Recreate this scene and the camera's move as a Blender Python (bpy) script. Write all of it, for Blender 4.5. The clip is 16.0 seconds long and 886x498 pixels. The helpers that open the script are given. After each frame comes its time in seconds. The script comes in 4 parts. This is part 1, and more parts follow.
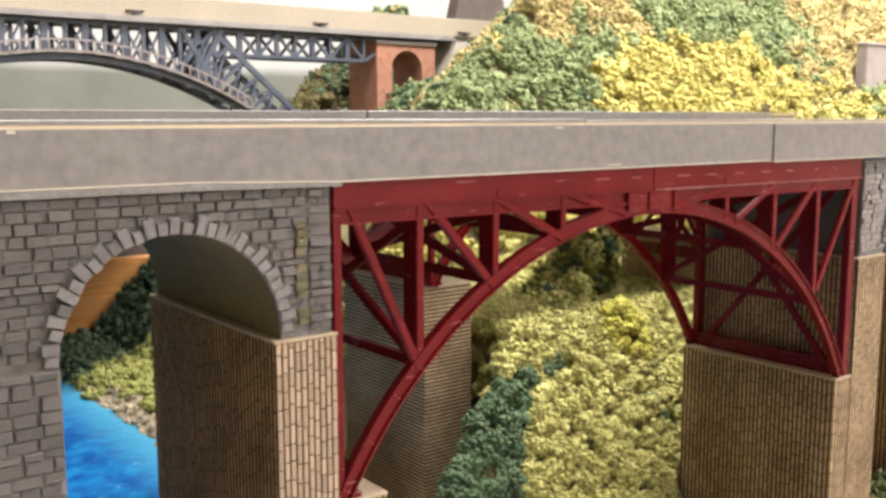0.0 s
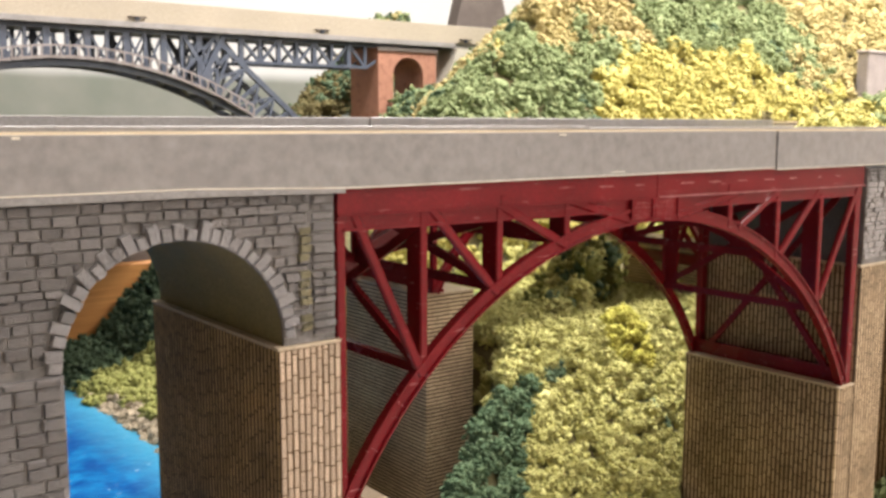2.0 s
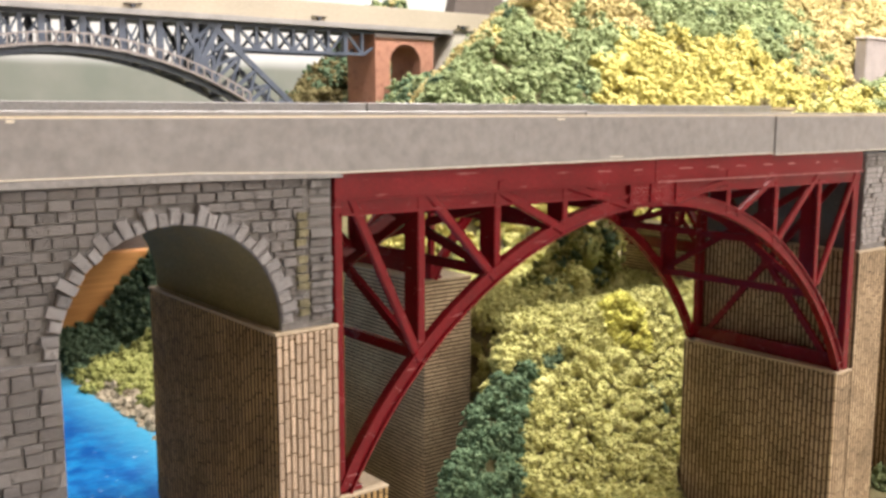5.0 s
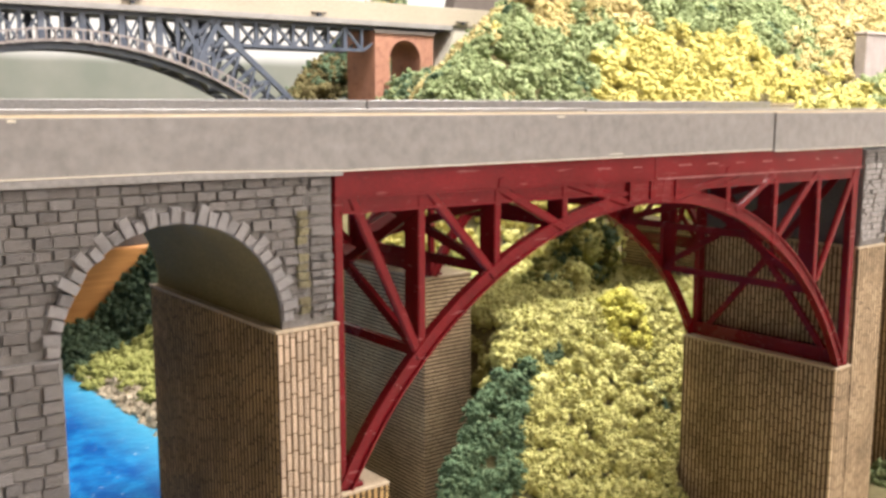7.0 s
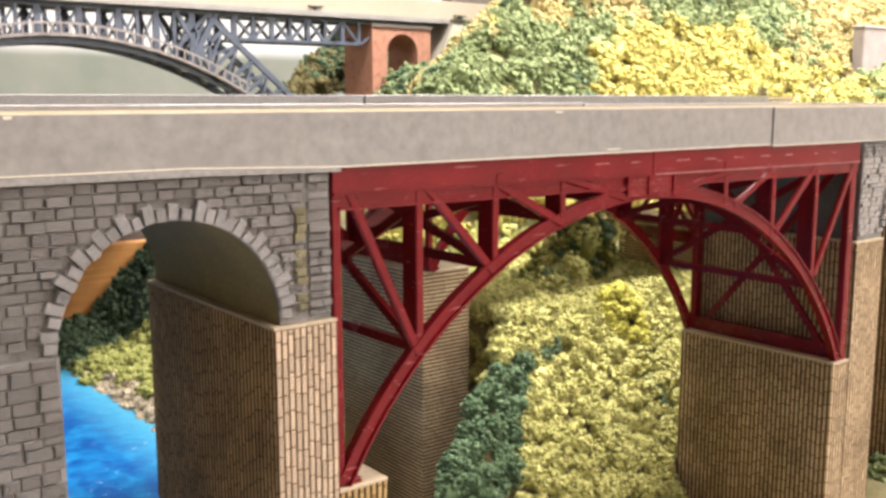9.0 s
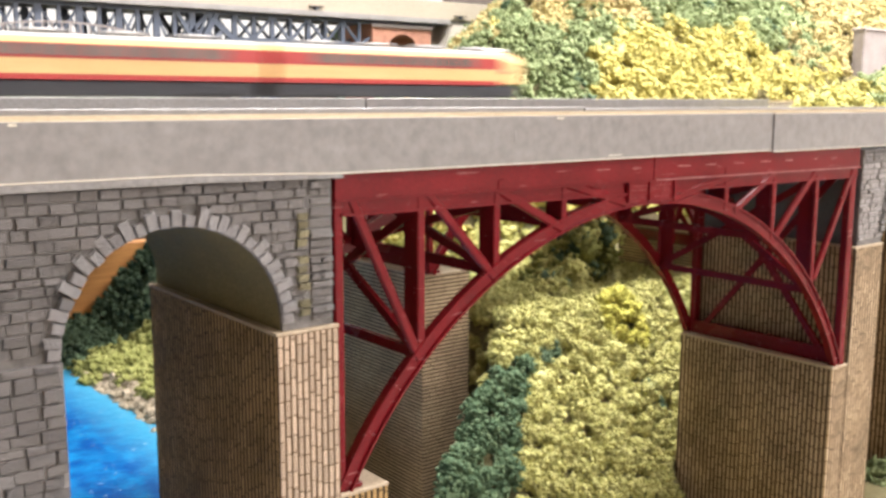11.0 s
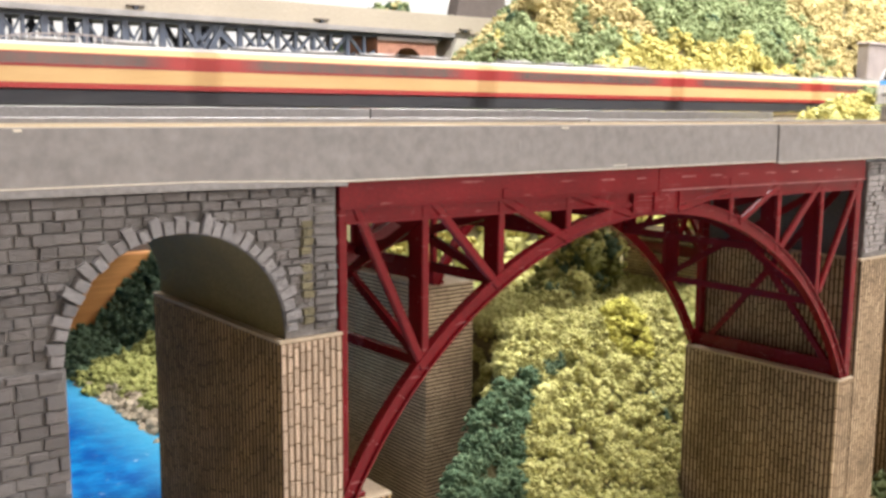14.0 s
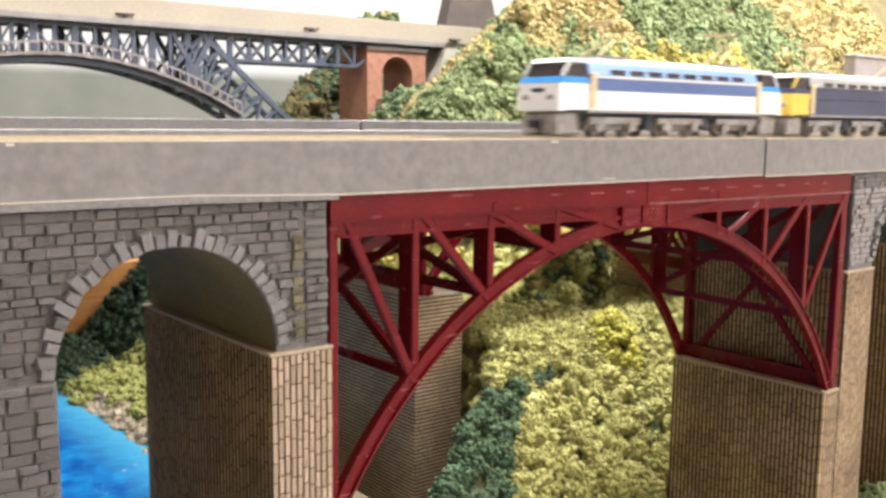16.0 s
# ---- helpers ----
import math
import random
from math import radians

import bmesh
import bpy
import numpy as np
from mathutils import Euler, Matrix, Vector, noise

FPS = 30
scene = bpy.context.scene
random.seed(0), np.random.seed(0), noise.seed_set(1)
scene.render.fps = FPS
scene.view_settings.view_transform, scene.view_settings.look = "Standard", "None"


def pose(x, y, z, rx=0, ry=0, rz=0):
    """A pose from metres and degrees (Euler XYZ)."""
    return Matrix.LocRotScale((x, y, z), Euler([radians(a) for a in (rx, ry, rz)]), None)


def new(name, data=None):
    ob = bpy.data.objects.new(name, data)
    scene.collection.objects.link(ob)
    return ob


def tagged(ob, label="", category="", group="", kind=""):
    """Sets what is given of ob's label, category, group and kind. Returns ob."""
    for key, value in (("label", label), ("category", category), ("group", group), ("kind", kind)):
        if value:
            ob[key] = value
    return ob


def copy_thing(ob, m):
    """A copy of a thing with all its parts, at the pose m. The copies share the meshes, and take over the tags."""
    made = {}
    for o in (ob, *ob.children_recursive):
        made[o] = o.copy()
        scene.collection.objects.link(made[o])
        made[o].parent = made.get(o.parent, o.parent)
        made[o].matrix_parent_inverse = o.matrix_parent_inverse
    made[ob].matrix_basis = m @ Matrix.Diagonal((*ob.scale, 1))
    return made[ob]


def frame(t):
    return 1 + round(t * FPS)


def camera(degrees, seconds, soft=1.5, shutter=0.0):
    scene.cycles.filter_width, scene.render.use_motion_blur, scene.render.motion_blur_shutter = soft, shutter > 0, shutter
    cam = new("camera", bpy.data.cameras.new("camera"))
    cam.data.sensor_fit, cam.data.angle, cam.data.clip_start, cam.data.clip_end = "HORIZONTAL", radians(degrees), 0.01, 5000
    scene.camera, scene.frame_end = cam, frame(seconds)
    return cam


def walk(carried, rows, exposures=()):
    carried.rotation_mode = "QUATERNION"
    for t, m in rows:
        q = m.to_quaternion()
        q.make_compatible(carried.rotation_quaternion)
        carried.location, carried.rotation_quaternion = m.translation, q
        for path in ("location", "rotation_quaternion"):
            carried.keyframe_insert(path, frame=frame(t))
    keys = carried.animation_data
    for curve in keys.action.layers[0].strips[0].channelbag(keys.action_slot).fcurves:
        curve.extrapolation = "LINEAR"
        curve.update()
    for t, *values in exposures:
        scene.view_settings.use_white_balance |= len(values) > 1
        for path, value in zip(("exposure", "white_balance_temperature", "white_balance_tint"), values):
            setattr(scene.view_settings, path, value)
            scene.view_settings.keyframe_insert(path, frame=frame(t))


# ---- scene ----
# A model railway in N scale: metres are the model's own size. X runs along the bridges, Y away from the viewer.
cam = camera(49.53, 16.0, soft=3.1, shutter=0.8)
walk(cam, [
    (0.0, pose(-0.12494, -0.19993, 0.15000, 82.097, -0.000, -38.000)),
    (0.5, pose(-0.12535, -0.20035, 0.15017, 82.137, -0.050, -38.116)),
    (1.0, pose(-0.12504, -0.19963, 0.14988, 82.253, -0.075, -38.029)),
    (1.5, pose(-0.12530, -0.19933, 0.15007, 82.386, -0.068, -38.029)),
    (2.0, pose(-0.12545, -0.19900, 0.15000, 82.497, -0.124, -37.978)),
    (2.5, pose(-0.12550, -0.19910, 0.14952, 82.449, -0.171, -37.985)),
    (3.0, pose(-0.12562, -0.19941, 0.15006, 82.407, -0.200, -38.141)),
    (3.5, pose(-0.12531, -0.19911, 0.14950, 82.374, -0.235, -38.213)),
    (4.0, pose(-0.12524, -0.19860, 0.14933, 82.212, -0.177, -38.156)),
    (6.5, pose(-0.12465, -0.19832, 0.14854, 81.439, -0.037, -38.202)),
    (7.0, pose(-0.12537, -0.19873, 0.14972, 81.516, 0.012, -38.153)),
    (7.5, pose(-0.12586, -0.19939, 0.15042, 81.433, -0.162, -38.369)),
    (8.0, pose(-0.12547, -0.19926, 0.15000, 81.208, -0.069, -38.442)),
    (8.5, pose(-0.12542, -0.19866, 0.15034, 81.139, 0.051, -38.355)),
    (9.0, pose(-0.12516, -0.19831, 0.15026, 81.134, 0.064, -38.306)),
    (11.5, pose(-0.12617, -0.19829, 0.15250, 81.056, -0.271, -38.276)),
    (12.0, pose(-0.12536, -0.19775, 0.15196, 81.087, -0.267, -38.116)),
    (12.5, pose(-0.12602, -0.19812, 0.15145, 81.286, -0.147, -38.081)),
    (13.0, pose(-0.12622, -0.19772, 0.15090, 81.541, -0.140, -38.150)),
    (13.5, pose(-0.12589, -0.19761, 0.15076, 81.680, -0.331, -38.134)),
    (14.0, pose(-0.12598, -0.19803, 0.15087, 81.882, -0.359, -38.076)),
    (14.5, pose(-0.12662, -0.19836, 0.15168, 81.946, -0.442, -38.196)),
    (15.0, pose(-0.12697, -0.19873, 0.15196, 82.060, -0.589, -38.520)),
    (15.5, pose(-0.12758, -0.19970, 0.15218, 82.243, -0.580, -38.729)),
    (16.0, pose(-0.12707, -0.19881, 0.15246, 82.360, -0.635, -38.716)),
], [(0, -0.04, 6380, 13), (4.0, 0.01, 6380, 13), (6.5, 0.20, 6380, 13), (7.0, 0.22, 6380, 13), (9.0, 0.32, 6380, 13), (11.5, 0.25, 6080, 13), (12.5, 0.22, 6080, 13),
    (13.0, 0.16, 6080, 13), (14.0, 0.02, 6080, 13), (14.5, -0.03, 6100, 13), (16.0, 0.02, 6100, 13)])

# ---- light: unseen warm lamps of the exhibition room, ceiling light and added fill ----
world = bpy.data.worlds.new("room_world")
scene.world = world
world.use_nodes = True
world.node_tree.nodes["Background"].inputs[0].default_value = (1.0, 0.93, 0.82, 1)
world.node_tree.nodes["Background"].inputs[1].default_value = 0.38
scene.view_settings.exposure = 0.0


def ceiling_lamp(x, y, z, sx, sy, watts):
    data = bpy.data.lights.new("ceiling_lamp", "AREA")
    data.shape, data.size, data.size_y, data.energy = "RECTANGLE", sx, sy, watts
    data.color = (1.0, 0.952, 0.90)
    ob = new("ceiling_lamp", data)
    ob.matrix_world = pose(x, y, z)
    return ob


ceiling_lamp(0.78, 0.10, 1.45, 1.3, 0.50, 85)
# Added low on the right to brighten that end of the deck.
ceiling_lamp(1.10, -0.72, 1.10, 1.0, 0.50, 36)
ceiling_lamp(1.0, 0.95, 1.45, 1.8, 0.40, 4)
# Low front fill, added to lift the darks under the arch.
ceiling_lamp(1.30, -1.9, 1.15, 1.6, 0.80, 40)
ceiling_lamp(-0.85, 0.05, 1.35, 0.9, 0.40, 13)


# ---- materials ----
def nodes_of(name):
    m = bpy.data.materials.new(name)
    m.use_nodes = True
    nt = m.node_tree
    return m, nt, nt.nodes["Principled BSDF"]


def add(nt, kind, **values):
    n = nt.nodes.new(kind)
    for k, v in values.items():
        n.inputs[k.replace("_", " ")].default_value = v
    return n


def mixed(nt, kind, a, b, fac):
    n = nt.nodes.new("ShaderNodeMix")
    n.data_type, n.blend_type = "RGBA", kind
    for sock, v in ((n.inputs[0], fac), (n.inputs[6], a), (n.inputs[7], b)):
        if isinstance(v, bpy.types.NodeSocket):
            nt.links.new(v, sock)
        elif isinstance(v, (int, float)):
            sock.default_value = v
        else:
            sock.default_value = (*v, 1)
    return n.outputs[2]


def ramp(nt, src, lo, hi, a=(0, 0, 0), b=(1, 1, 1)):
    n = nt.nodes.new("ShaderNodeValToRGB")
    n.color_ramp.elements[0].position, n.color_ramp.elements[1].position = lo, hi
    n.color_ramp.elements[0].color, n.color_ramp.elements[1].color = (*a, 1), (*b, 1)
    nt.links.new(src, n.inputs[0])
    return n.outputs[0]


def noise_fac(nt, co, scale, detail=4.0, rough=0.6):
    n = add(nt, "ShaderNodeTexNoise", Scale=scale, Detail=detail, Roughness=rough)
    nt.links.new(co, n.inputs["Vector"])
    return n.outputs["Fac"]


def surface(name, a, b, rough=0.6, big=60.0, fine=900.0, bump=0.25, dist=0.0004, metal=0.0, dirt=None, rand=0.0, spec=0.4, coat=0.0):
    """Two-scale mottled surface between colours a and b, with fine relief and optional dirt."""
    m, nt, p = nodes_of(name)
    co = nt.nodes.new("ShaderNodeTexCoord").outputs["Object"]
    f1 = ramp(nt, noise_fac(nt, co, big), 0.35, 0.65)
    f2 = noise_fac(nt, co, fine, 3)
    col = mixed(nt, "MIX", a, b, f1)
    col = mixed(nt, "OVERLAY", col, ramp(nt, f2, 0.2, 0.8), 0.25)
    if dirt:
        col = mixed(nt, "MIX", col, dirt, ramp(nt, noise_fac(nt, co, big * 2.3, 6), 0.52, 0.75))
    if rand:
        info = nt.nodes.new("ShaderNodeObjectInfo")
        g = ramp(nt, info.outputs["Random"], 0, 1, (1 - rand,) * 3, (1, 1, 1))
        col = mixed(nt, "MULTIPLY", col, g, 1.0)
    nt.links.new(col, p.inputs["Base Color"])
    bp = add(nt, "ShaderNodeBump", Strength=bump, Distance=dist)
    nt.links.new(f2, bp.inputs["Height"])
    nt.links.new(bp.outputs[0], p.inputs["Normal"])
    rr = ramp(nt, f1, 0, 1, (rough * 0.85,) * 3, (min(1, rough * 1.15),) * 3)
    nt.links.new(rr, p.inputs["Roughness"])
    p.inputs["Metallic"].default_value = metal
    p.inputs["Specular IOR Level"].default_value = spec
    p.inputs["Coat Weight"].default_value = coat
    return m


def brick_sheet(name, a, b, mortar, width, row, upright, gap=0.0003, rough=0.75, rand_scale=40.0):
    """Embossed brick card: courses run level, or upright where the card was turned."""
    m, nt, p = nodes_of(name)
    co = nt.nodes.new("ShaderNodeTexCoord").outputs["Object"]
    sep = nt.nodes.new("ShaderNodeSeparateXYZ")
    nt.links.new(co, sep.inputs[0])
    s = nt.nodes.new("ShaderNodeMath")
    s.operation = "ADD"
    nt.links.new(sep.outputs[0], s.inputs[0])
    nt.links.new(sep.outputs[1], s.inputs[1])
    cmb = nt.nodes.new("ShaderNodeCombineXYZ")
    nt.links.new(sep.outputs[2] if upright else s.outputs[0], cmb.inputs[0])
    nt.links.new(s.outputs[0] if upright else sep.outputs[2], cmb.inputs[1])
    sc = nt.nodes.new("ShaderNodeVectorMath")
    sc.operation = "SCALE"
    sc.inputs["Scale"].default_value = 1000.0
    nt.links.new(cmb.outputs[0], sc.inputs[0])
    br = add(nt, "ShaderNodeTexBrick", Scale=1.0, Mortar_Size=gap * 1000, Mortar_Smooth=0.4, Bias=0.0, Brick_Width=9000.0, Row_Height=row * 1000)
    tick = add(nt, "ShaderNodeTexBrick", Scale=1.0, Mortar_Size=gap * 700, Mortar_Smooth=0.5, Bias=-0.1, Brick_Width=width * 1000, Row_Height=row * 1000)
    tick.offset, tick.squash = 0.0, 1.0
    dim = tuple(0.45 * c + 0.55 * d for c, d in zip(b, mortar))
    tick.inputs["Color1"].default_value, tick.inputs["Color2"].default_value, tick.inputs["Mortar"].default_value = (*a, 1), (*b, 1), (*dim, 1)
    wav = nt.nodes.new("ShaderNodeVectorMath")
    wav.operation = "ADD"
    nt.links.new(sc.outputs[0], wav.inputs[0])
    wn = add(nt, "ShaderNodeTexNoise", Scale=0.25, Detail=2.0)
    nt.links.new(sc.outputs[0], wn.inputs["Vector"])
    ws = nt.nodes.new("ShaderNodeVectorMath")
    ws.operation = "SCALE"
    ws.inputs["Scale"].default_value = 0.35
    nt.links.new(wn.outputs["Color"], ws.inputs[0])
    nt.links.new(ws.outputs[0], wav.inputs[1])
    far = nt.nodes.new("ShaderNodeVectorMath")
    far.operation = "ADD"
    far.inputs[1].default_value = (4000.0, 0.0, 0.0)
    nt.links.new(wav.outputs[0], far.inputs[0])
    nt.links.new(far.outputs[0], br.inputs["Vector"])
    ws2 = nt.nodes.new("ShaderNodeSeparateXYZ")
    nt.links.new(wav.outputs[0], ws2.inputs[0])
    last = ws2.outputs[1]
    for op, val in (("DIVIDE", row * 1000), ("FLOOR", 0.0)):
        mt = nt.nodes.new("ShaderNodeMath")
        mt.operation = op
        mt.inputs[1].default_value = val
        nt.links.new(last, mt.inputs[0])
        last = mt.outputs[0]
    wh = nt.nodes.new("ShaderNodeTexWhiteNoise")
    wh.noise_dimensions = "1D"
    nt.links.new(last, wh.inputs["W"])
    sh = nt.nodes.new("ShaderNodeMath")
    sh.operation = "MULTIPLY_ADD"
    sh.inputs[1].default_value = width * 3000
    nt.links.new(wh.outputs["Value"], sh.inputs[0])
    nt.links.new(ws2.outputs[0], sh.inputs[2])
    slid = nt.nodes.new("ShaderNodeCombineXYZ")
    nt.links.new(sh.outputs[0], slid.inputs[0])
    nt.links.new(ws2.outputs[1], slid.inputs[1])
    nt.links.new(slid.outputs[0], tick.inputs["Vector"])
    laid = mixed(nt, "MIX", tick.outputs["Color"], mortar, br.outputs["Fac"])
    col = mixed(nt, "OVERLAY", laid, ramp(nt, noise_fac(nt, co, rand_scale, 5), 0.25, 0.75), 0.35)
    col = mixed(nt, "OVERLAY", col, ramp(nt, noise_fac(nt, co, 1500, 2), 0.2, 0.8), 0.3)
    nt.links.new(col, p.inputs["Base Color"])
    bp = add(nt, "ShaderNodeBump", Strength=0.6, Distance=0.0003)
    bp.invert = True
    nt.links.new(br.outputs["Fac"], bp.inputs["Height"])
    nt.links.new(bp.outputs[0], p.inputs["Normal"])
    p.inputs["Roughness"].default_value = rough
    p.inputs["Specular IOR Level"].default_value = 0.25
    return m


def foliage(name, dark, mid, light):
    """Foam crumb: each clump has its own shade, crumbs in fine relief."""
    m, nt, p = nodes_of(name)
    co = nt.nodes.new("ShaderNodeTexCoord").outputs["Object"]
    isl = nt.nodes.new("ShaderNodeNewGeometry").outputs["Random Per Island"]
    col = mixed(nt, "MIX", dark, mid, ramp(nt, noise_fac(nt, co, 500, 4, 0.7), 0.3, 0.6))
    col = mixed(nt, "MIX", col, light, ramp(nt, isl, 0.35, 1.0))
    f = noise_fac(nt, co, 700, 5, 0.8)
    col = mixed(nt, "OVERLAY", col, ramp(nt, f, 0.3, 0.7), 0.32)
    nt.links.new(col, p.inputs["Base Color"])
    bp = add(nt, "ShaderNodeBump", Strength=0.7, Distance=0.0010)
    nt.links.new(noise_fac(nt, co, 800, 5, 0.8), bp.inputs["Height"])
    nt.links.new(bp.outputs[0], p.inputs["Normal"])
    p.inputs["Roughness"].default_value = 0.95
    p.inputs["Specular IOR Level"].default_value = 0.1
    return m


CONCRETE = surface("grey_painted_card", (0.208, 0.192, 0.182), (0.226, 0.209, 0.197), 0.40, 14, 260, 0.04, dirt=(0.195, 0.178, 0.167), spec=0.55)
CONCRETE_B = surface("grey_plastic_edge", (0.21, 0.195, 0.185), (0.27, 0.253, 0.24), 0.55, 50, 900, 0.15)
EDGE = surface("bare_card_edge", (0.62, 0.55, 0.44), (0.72, 0.66, 0.55), 0.7, 200, 1200, 0.3, rand=0.1)
STONE = surface("grey_stone", (0.275, 0.250, 0.237), (0.425, 0.390, 0.370), 0.8, 420, 1300, 0.9, 0.0006, dirt=(0.30, 0.272, 0.252), rand=0.28, spec=0.2)
VOUSSOIR = surface("pale_stone", (0.37, 0.345, 0.335), (0.49, 0.46, 0.445), 0.8, 200, 1300, 0.8, 0.0006, dirt=(0.33, 0.31, 0.30), rand=0.25, spec=0.2)
MORTAR = surface("dark_stone_joint", (0.12, 0.111, 0.103), (0.25, 0.233, 0.22), 0.9, 120, 1000, 0.5, spec=0.1)
SLATE = surface("dark_slate_card", (0.10, 0.108, 0.112), (0.135, 0.145, 0.15), 0.8, 60, 1100, 0.4, spec=0.15)
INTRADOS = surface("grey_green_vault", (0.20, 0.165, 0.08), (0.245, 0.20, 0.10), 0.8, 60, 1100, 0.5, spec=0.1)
BRICK_UP = brick_sheet("tan_brick_upright", (0.47, 0.300, 0.122), (0.33, 0.207, 0.080), (0.035, 0.021, 0.008), 0.006, 0.0019, True, 0.00052)
BRICK_UP_R = brick_sheet("tan_brick_upright_small", (0.55, 0.405, 0.25), (0.38, 0.27, 0.158), (0.060, 0.036, 0.018), 0.0056, 0.0021, True, 0.00060)
BRICK_PIECE = surface("tan_brick", (0.56, 0.41, 0.28), (0.68, 0.52, 0.38), 0.75, 250, 1500, 0.5, rand=0.3, spec=0.2)
BRICK_JOINT = surface("brown_brick_joint", (0.085, 0.052, 0.027), (0.14, 0.09, 0.05), 0.85, 300, 1500, 0.3, spec=0.1)
BRICK_LEVEL = brick_sheet("tan_brick_level", (0.60, 0.455, 0.29), (0.48, 0.36, 0.22), (0.11, 0.075, 0.043), 0.009, 0.0018, False, 0.00055)


def red_plastic():
    """Glossy maroon plastic with pale scratches running along the length."""
    m = surface("maroon_gloss_plastic", (0.118, 0.005, 0.007), (0.162, 0.008, 0.011), 0.24, 45, 1200, 0.10, 0.0003, spec=0.2, coat=0.04)
    nt = m.node_tree
    p = nt.nodes["Principled BSDF"]
    base = p.inputs["Base Color"].links[0].from_socket
    co = nt.nodes.new("ShaderNodeTexCoord").outputs["Object"]
    mp = nt.nodes.new("ShaderNodeMapping")
    mp.inputs["Scale"].default_value = (60, 300, 900)
    nt.links.new(co, mp.inputs[0])
    col = mixed(nt, "MIX", base, (0.36, 0.13, 0.13), ramp(nt, noise_fac(nt, mp.outputs[0], 1.0, 3), 0.66, 0.74))
    nt.links.new(col, p.inputs["Base Color"])
    return m


CAP = surface("tan_cut_card", (0.42, 0.33, 0.22), (0.50, 0.40, 0.28), 0.75, 200, 1200, 0.3)
RED = red_plastic()
# Pale scuffed red that also stands for glints on the gloss.
SCUFF_GLINT = surface("scuffed_glinting_red", (0.24, 0.045, 0.05), (0.46, 0.20, 0.19), 0.4, 260, 1200, 0.3, dirt=(0.15, 0.01, 0.016))
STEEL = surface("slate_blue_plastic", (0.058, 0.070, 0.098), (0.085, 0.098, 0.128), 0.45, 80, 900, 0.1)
# Darkened slate: painted shade on far and inner steel, plain dark on mast brackets.
STEEL_D = surface("dark_and_shaded_slate", (0.035, 0.042, 0.058), (0.05, 0.058, 0.075), 0.5, 80, 900, 0.1)
CATWALK = surface("rosy_grey_catwalk", (0.22, 0.19, 0.18), (0.28, 0.245, 0.23), 0.6, 80, 900, 0.2)
BEIGE = surface("beige_painted_card", (0.33, 0.285, 0.215), (0.37, 0.318, 0.24), 0.6, 12, 500, 0.1)
REDBRICK = surface("terracotta_card", (0.33, 0.155, 0.10), (0.39, 0.19, 0.125), 0.8, 60, 1200, 0.4, dirt=(0.20, 0.085, 0.055))
ABUTMENT = surface("grey_abutment", (0.36, 0.33, 0.27), (0.44, 0.40, 0.33), 0.8, 40, 800, 0.3)
ROCKWALL = surface("dark_portal_card", (0.095, 0.075, 0.065), (0.13, 0.105, 0.09), 0.8, 60, 900, 0.4)
PORTAL = surface("lilac_grey_stone", (0.27, 0.235, 0.22), (0.35, 0.305, 0.285), 0.8, 60, 900, 0.4)
RAIL = surface("brassy_rail", (0.62, 0.52, 0.36), (0.72, 0.62, 0.45), 0.35, 100, 900, 0.05, metal=0.8)
SLEEPER = surface("brown_sleeper", (0.10, 0.075, 0.055), (0.15, 0.115, 0.085), 0.8, 200, 1500, 0.3)
BALLAST = surface("grey_tan_deck_floor", (0.30, 0.255, 0.20), (0.38, 0.33, 0.26), 0.85, 120, 1800, 0.6, 0.0005)
EARTH = surface("olive_earth", (0.12, 0.105, 0.05), (0.20, 0.17, 0.09), 0.95, 40, 700, 0.8, 0.001, spec=0.1)
ROCK = surface("pale_shore_rock", (0.23, 0.185, 0.12), (0.36, 0.30, 0.21), 0.85, 150, 1200, 0.8, 0.0008, dirt=(0.26, 0.20, 0.13))
WALLPAINT = surface("cream_room_wall", (0.80, 0.76, 0.69), (0.84, 0.80, 0.73), 0.9, 2, 60, 0.05)
CEILPAINT = surface("white_ceiling", (0.78, 0.76, 0.72), (0.82, 0.80, 0.76), 0.9, 2, 60, 0.05)
FLOORTILE = surface("grey_room_floor", (0.48, 0.46, 0.43), (0.55, 0.525, 0.49), 0.7, 3, 80, 0.05)
LEAF_YELLOW = foliage("straw_yellow_foam", (0.29, 0.245, 0.056), (0.46, 0.405, 0.122), (0.58, 0.52, 0.19))
LEAF_LIME = foliage("olive_yellow_foam", (0.32, 0.302, 0.096), (0.50, 0.475, 0.168), (0.615, 0.588, 0.24))
LEAF_MUSTARD = foliage("ochre_foam", (0.28, 0.225, 0.085), (0.43, 0.355, 0.155), (0.53, 0.445, 0.215))
LEAF_GREEN = foliage("mid_green_foam", (0.122, 0.158, 0.068), (0.212, 0.255, 0.118), (0.30, 0.345, 0.172))
LEAF_BUSH = foliage("lime_yellow_foam", (0.30, 0.28, 0.05), (0.48, 0.45, 0.09), (0.60, 0.56, 0.14))
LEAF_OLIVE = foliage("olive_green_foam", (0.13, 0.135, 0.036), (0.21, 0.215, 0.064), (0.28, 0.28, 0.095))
LEAF_MID = foliage("blue_green_foam", (0.050, 0.090, 0.049), (0.105, 0.162, 0.088), (0.165, 0.23, 0.125))
LEAF_BROWN = foliage("olive_brown_foam", (0.085, 0.068, 0.030), (0.15, 0.125, 0.055), (0.215, 0.185, 0.085))
LEAF_DEEP = foliage("deep_green_foam", (0.045, 0.075, 0.04), (0.095, 0.14, 0.08), (0.15, 0.205, 0.12))

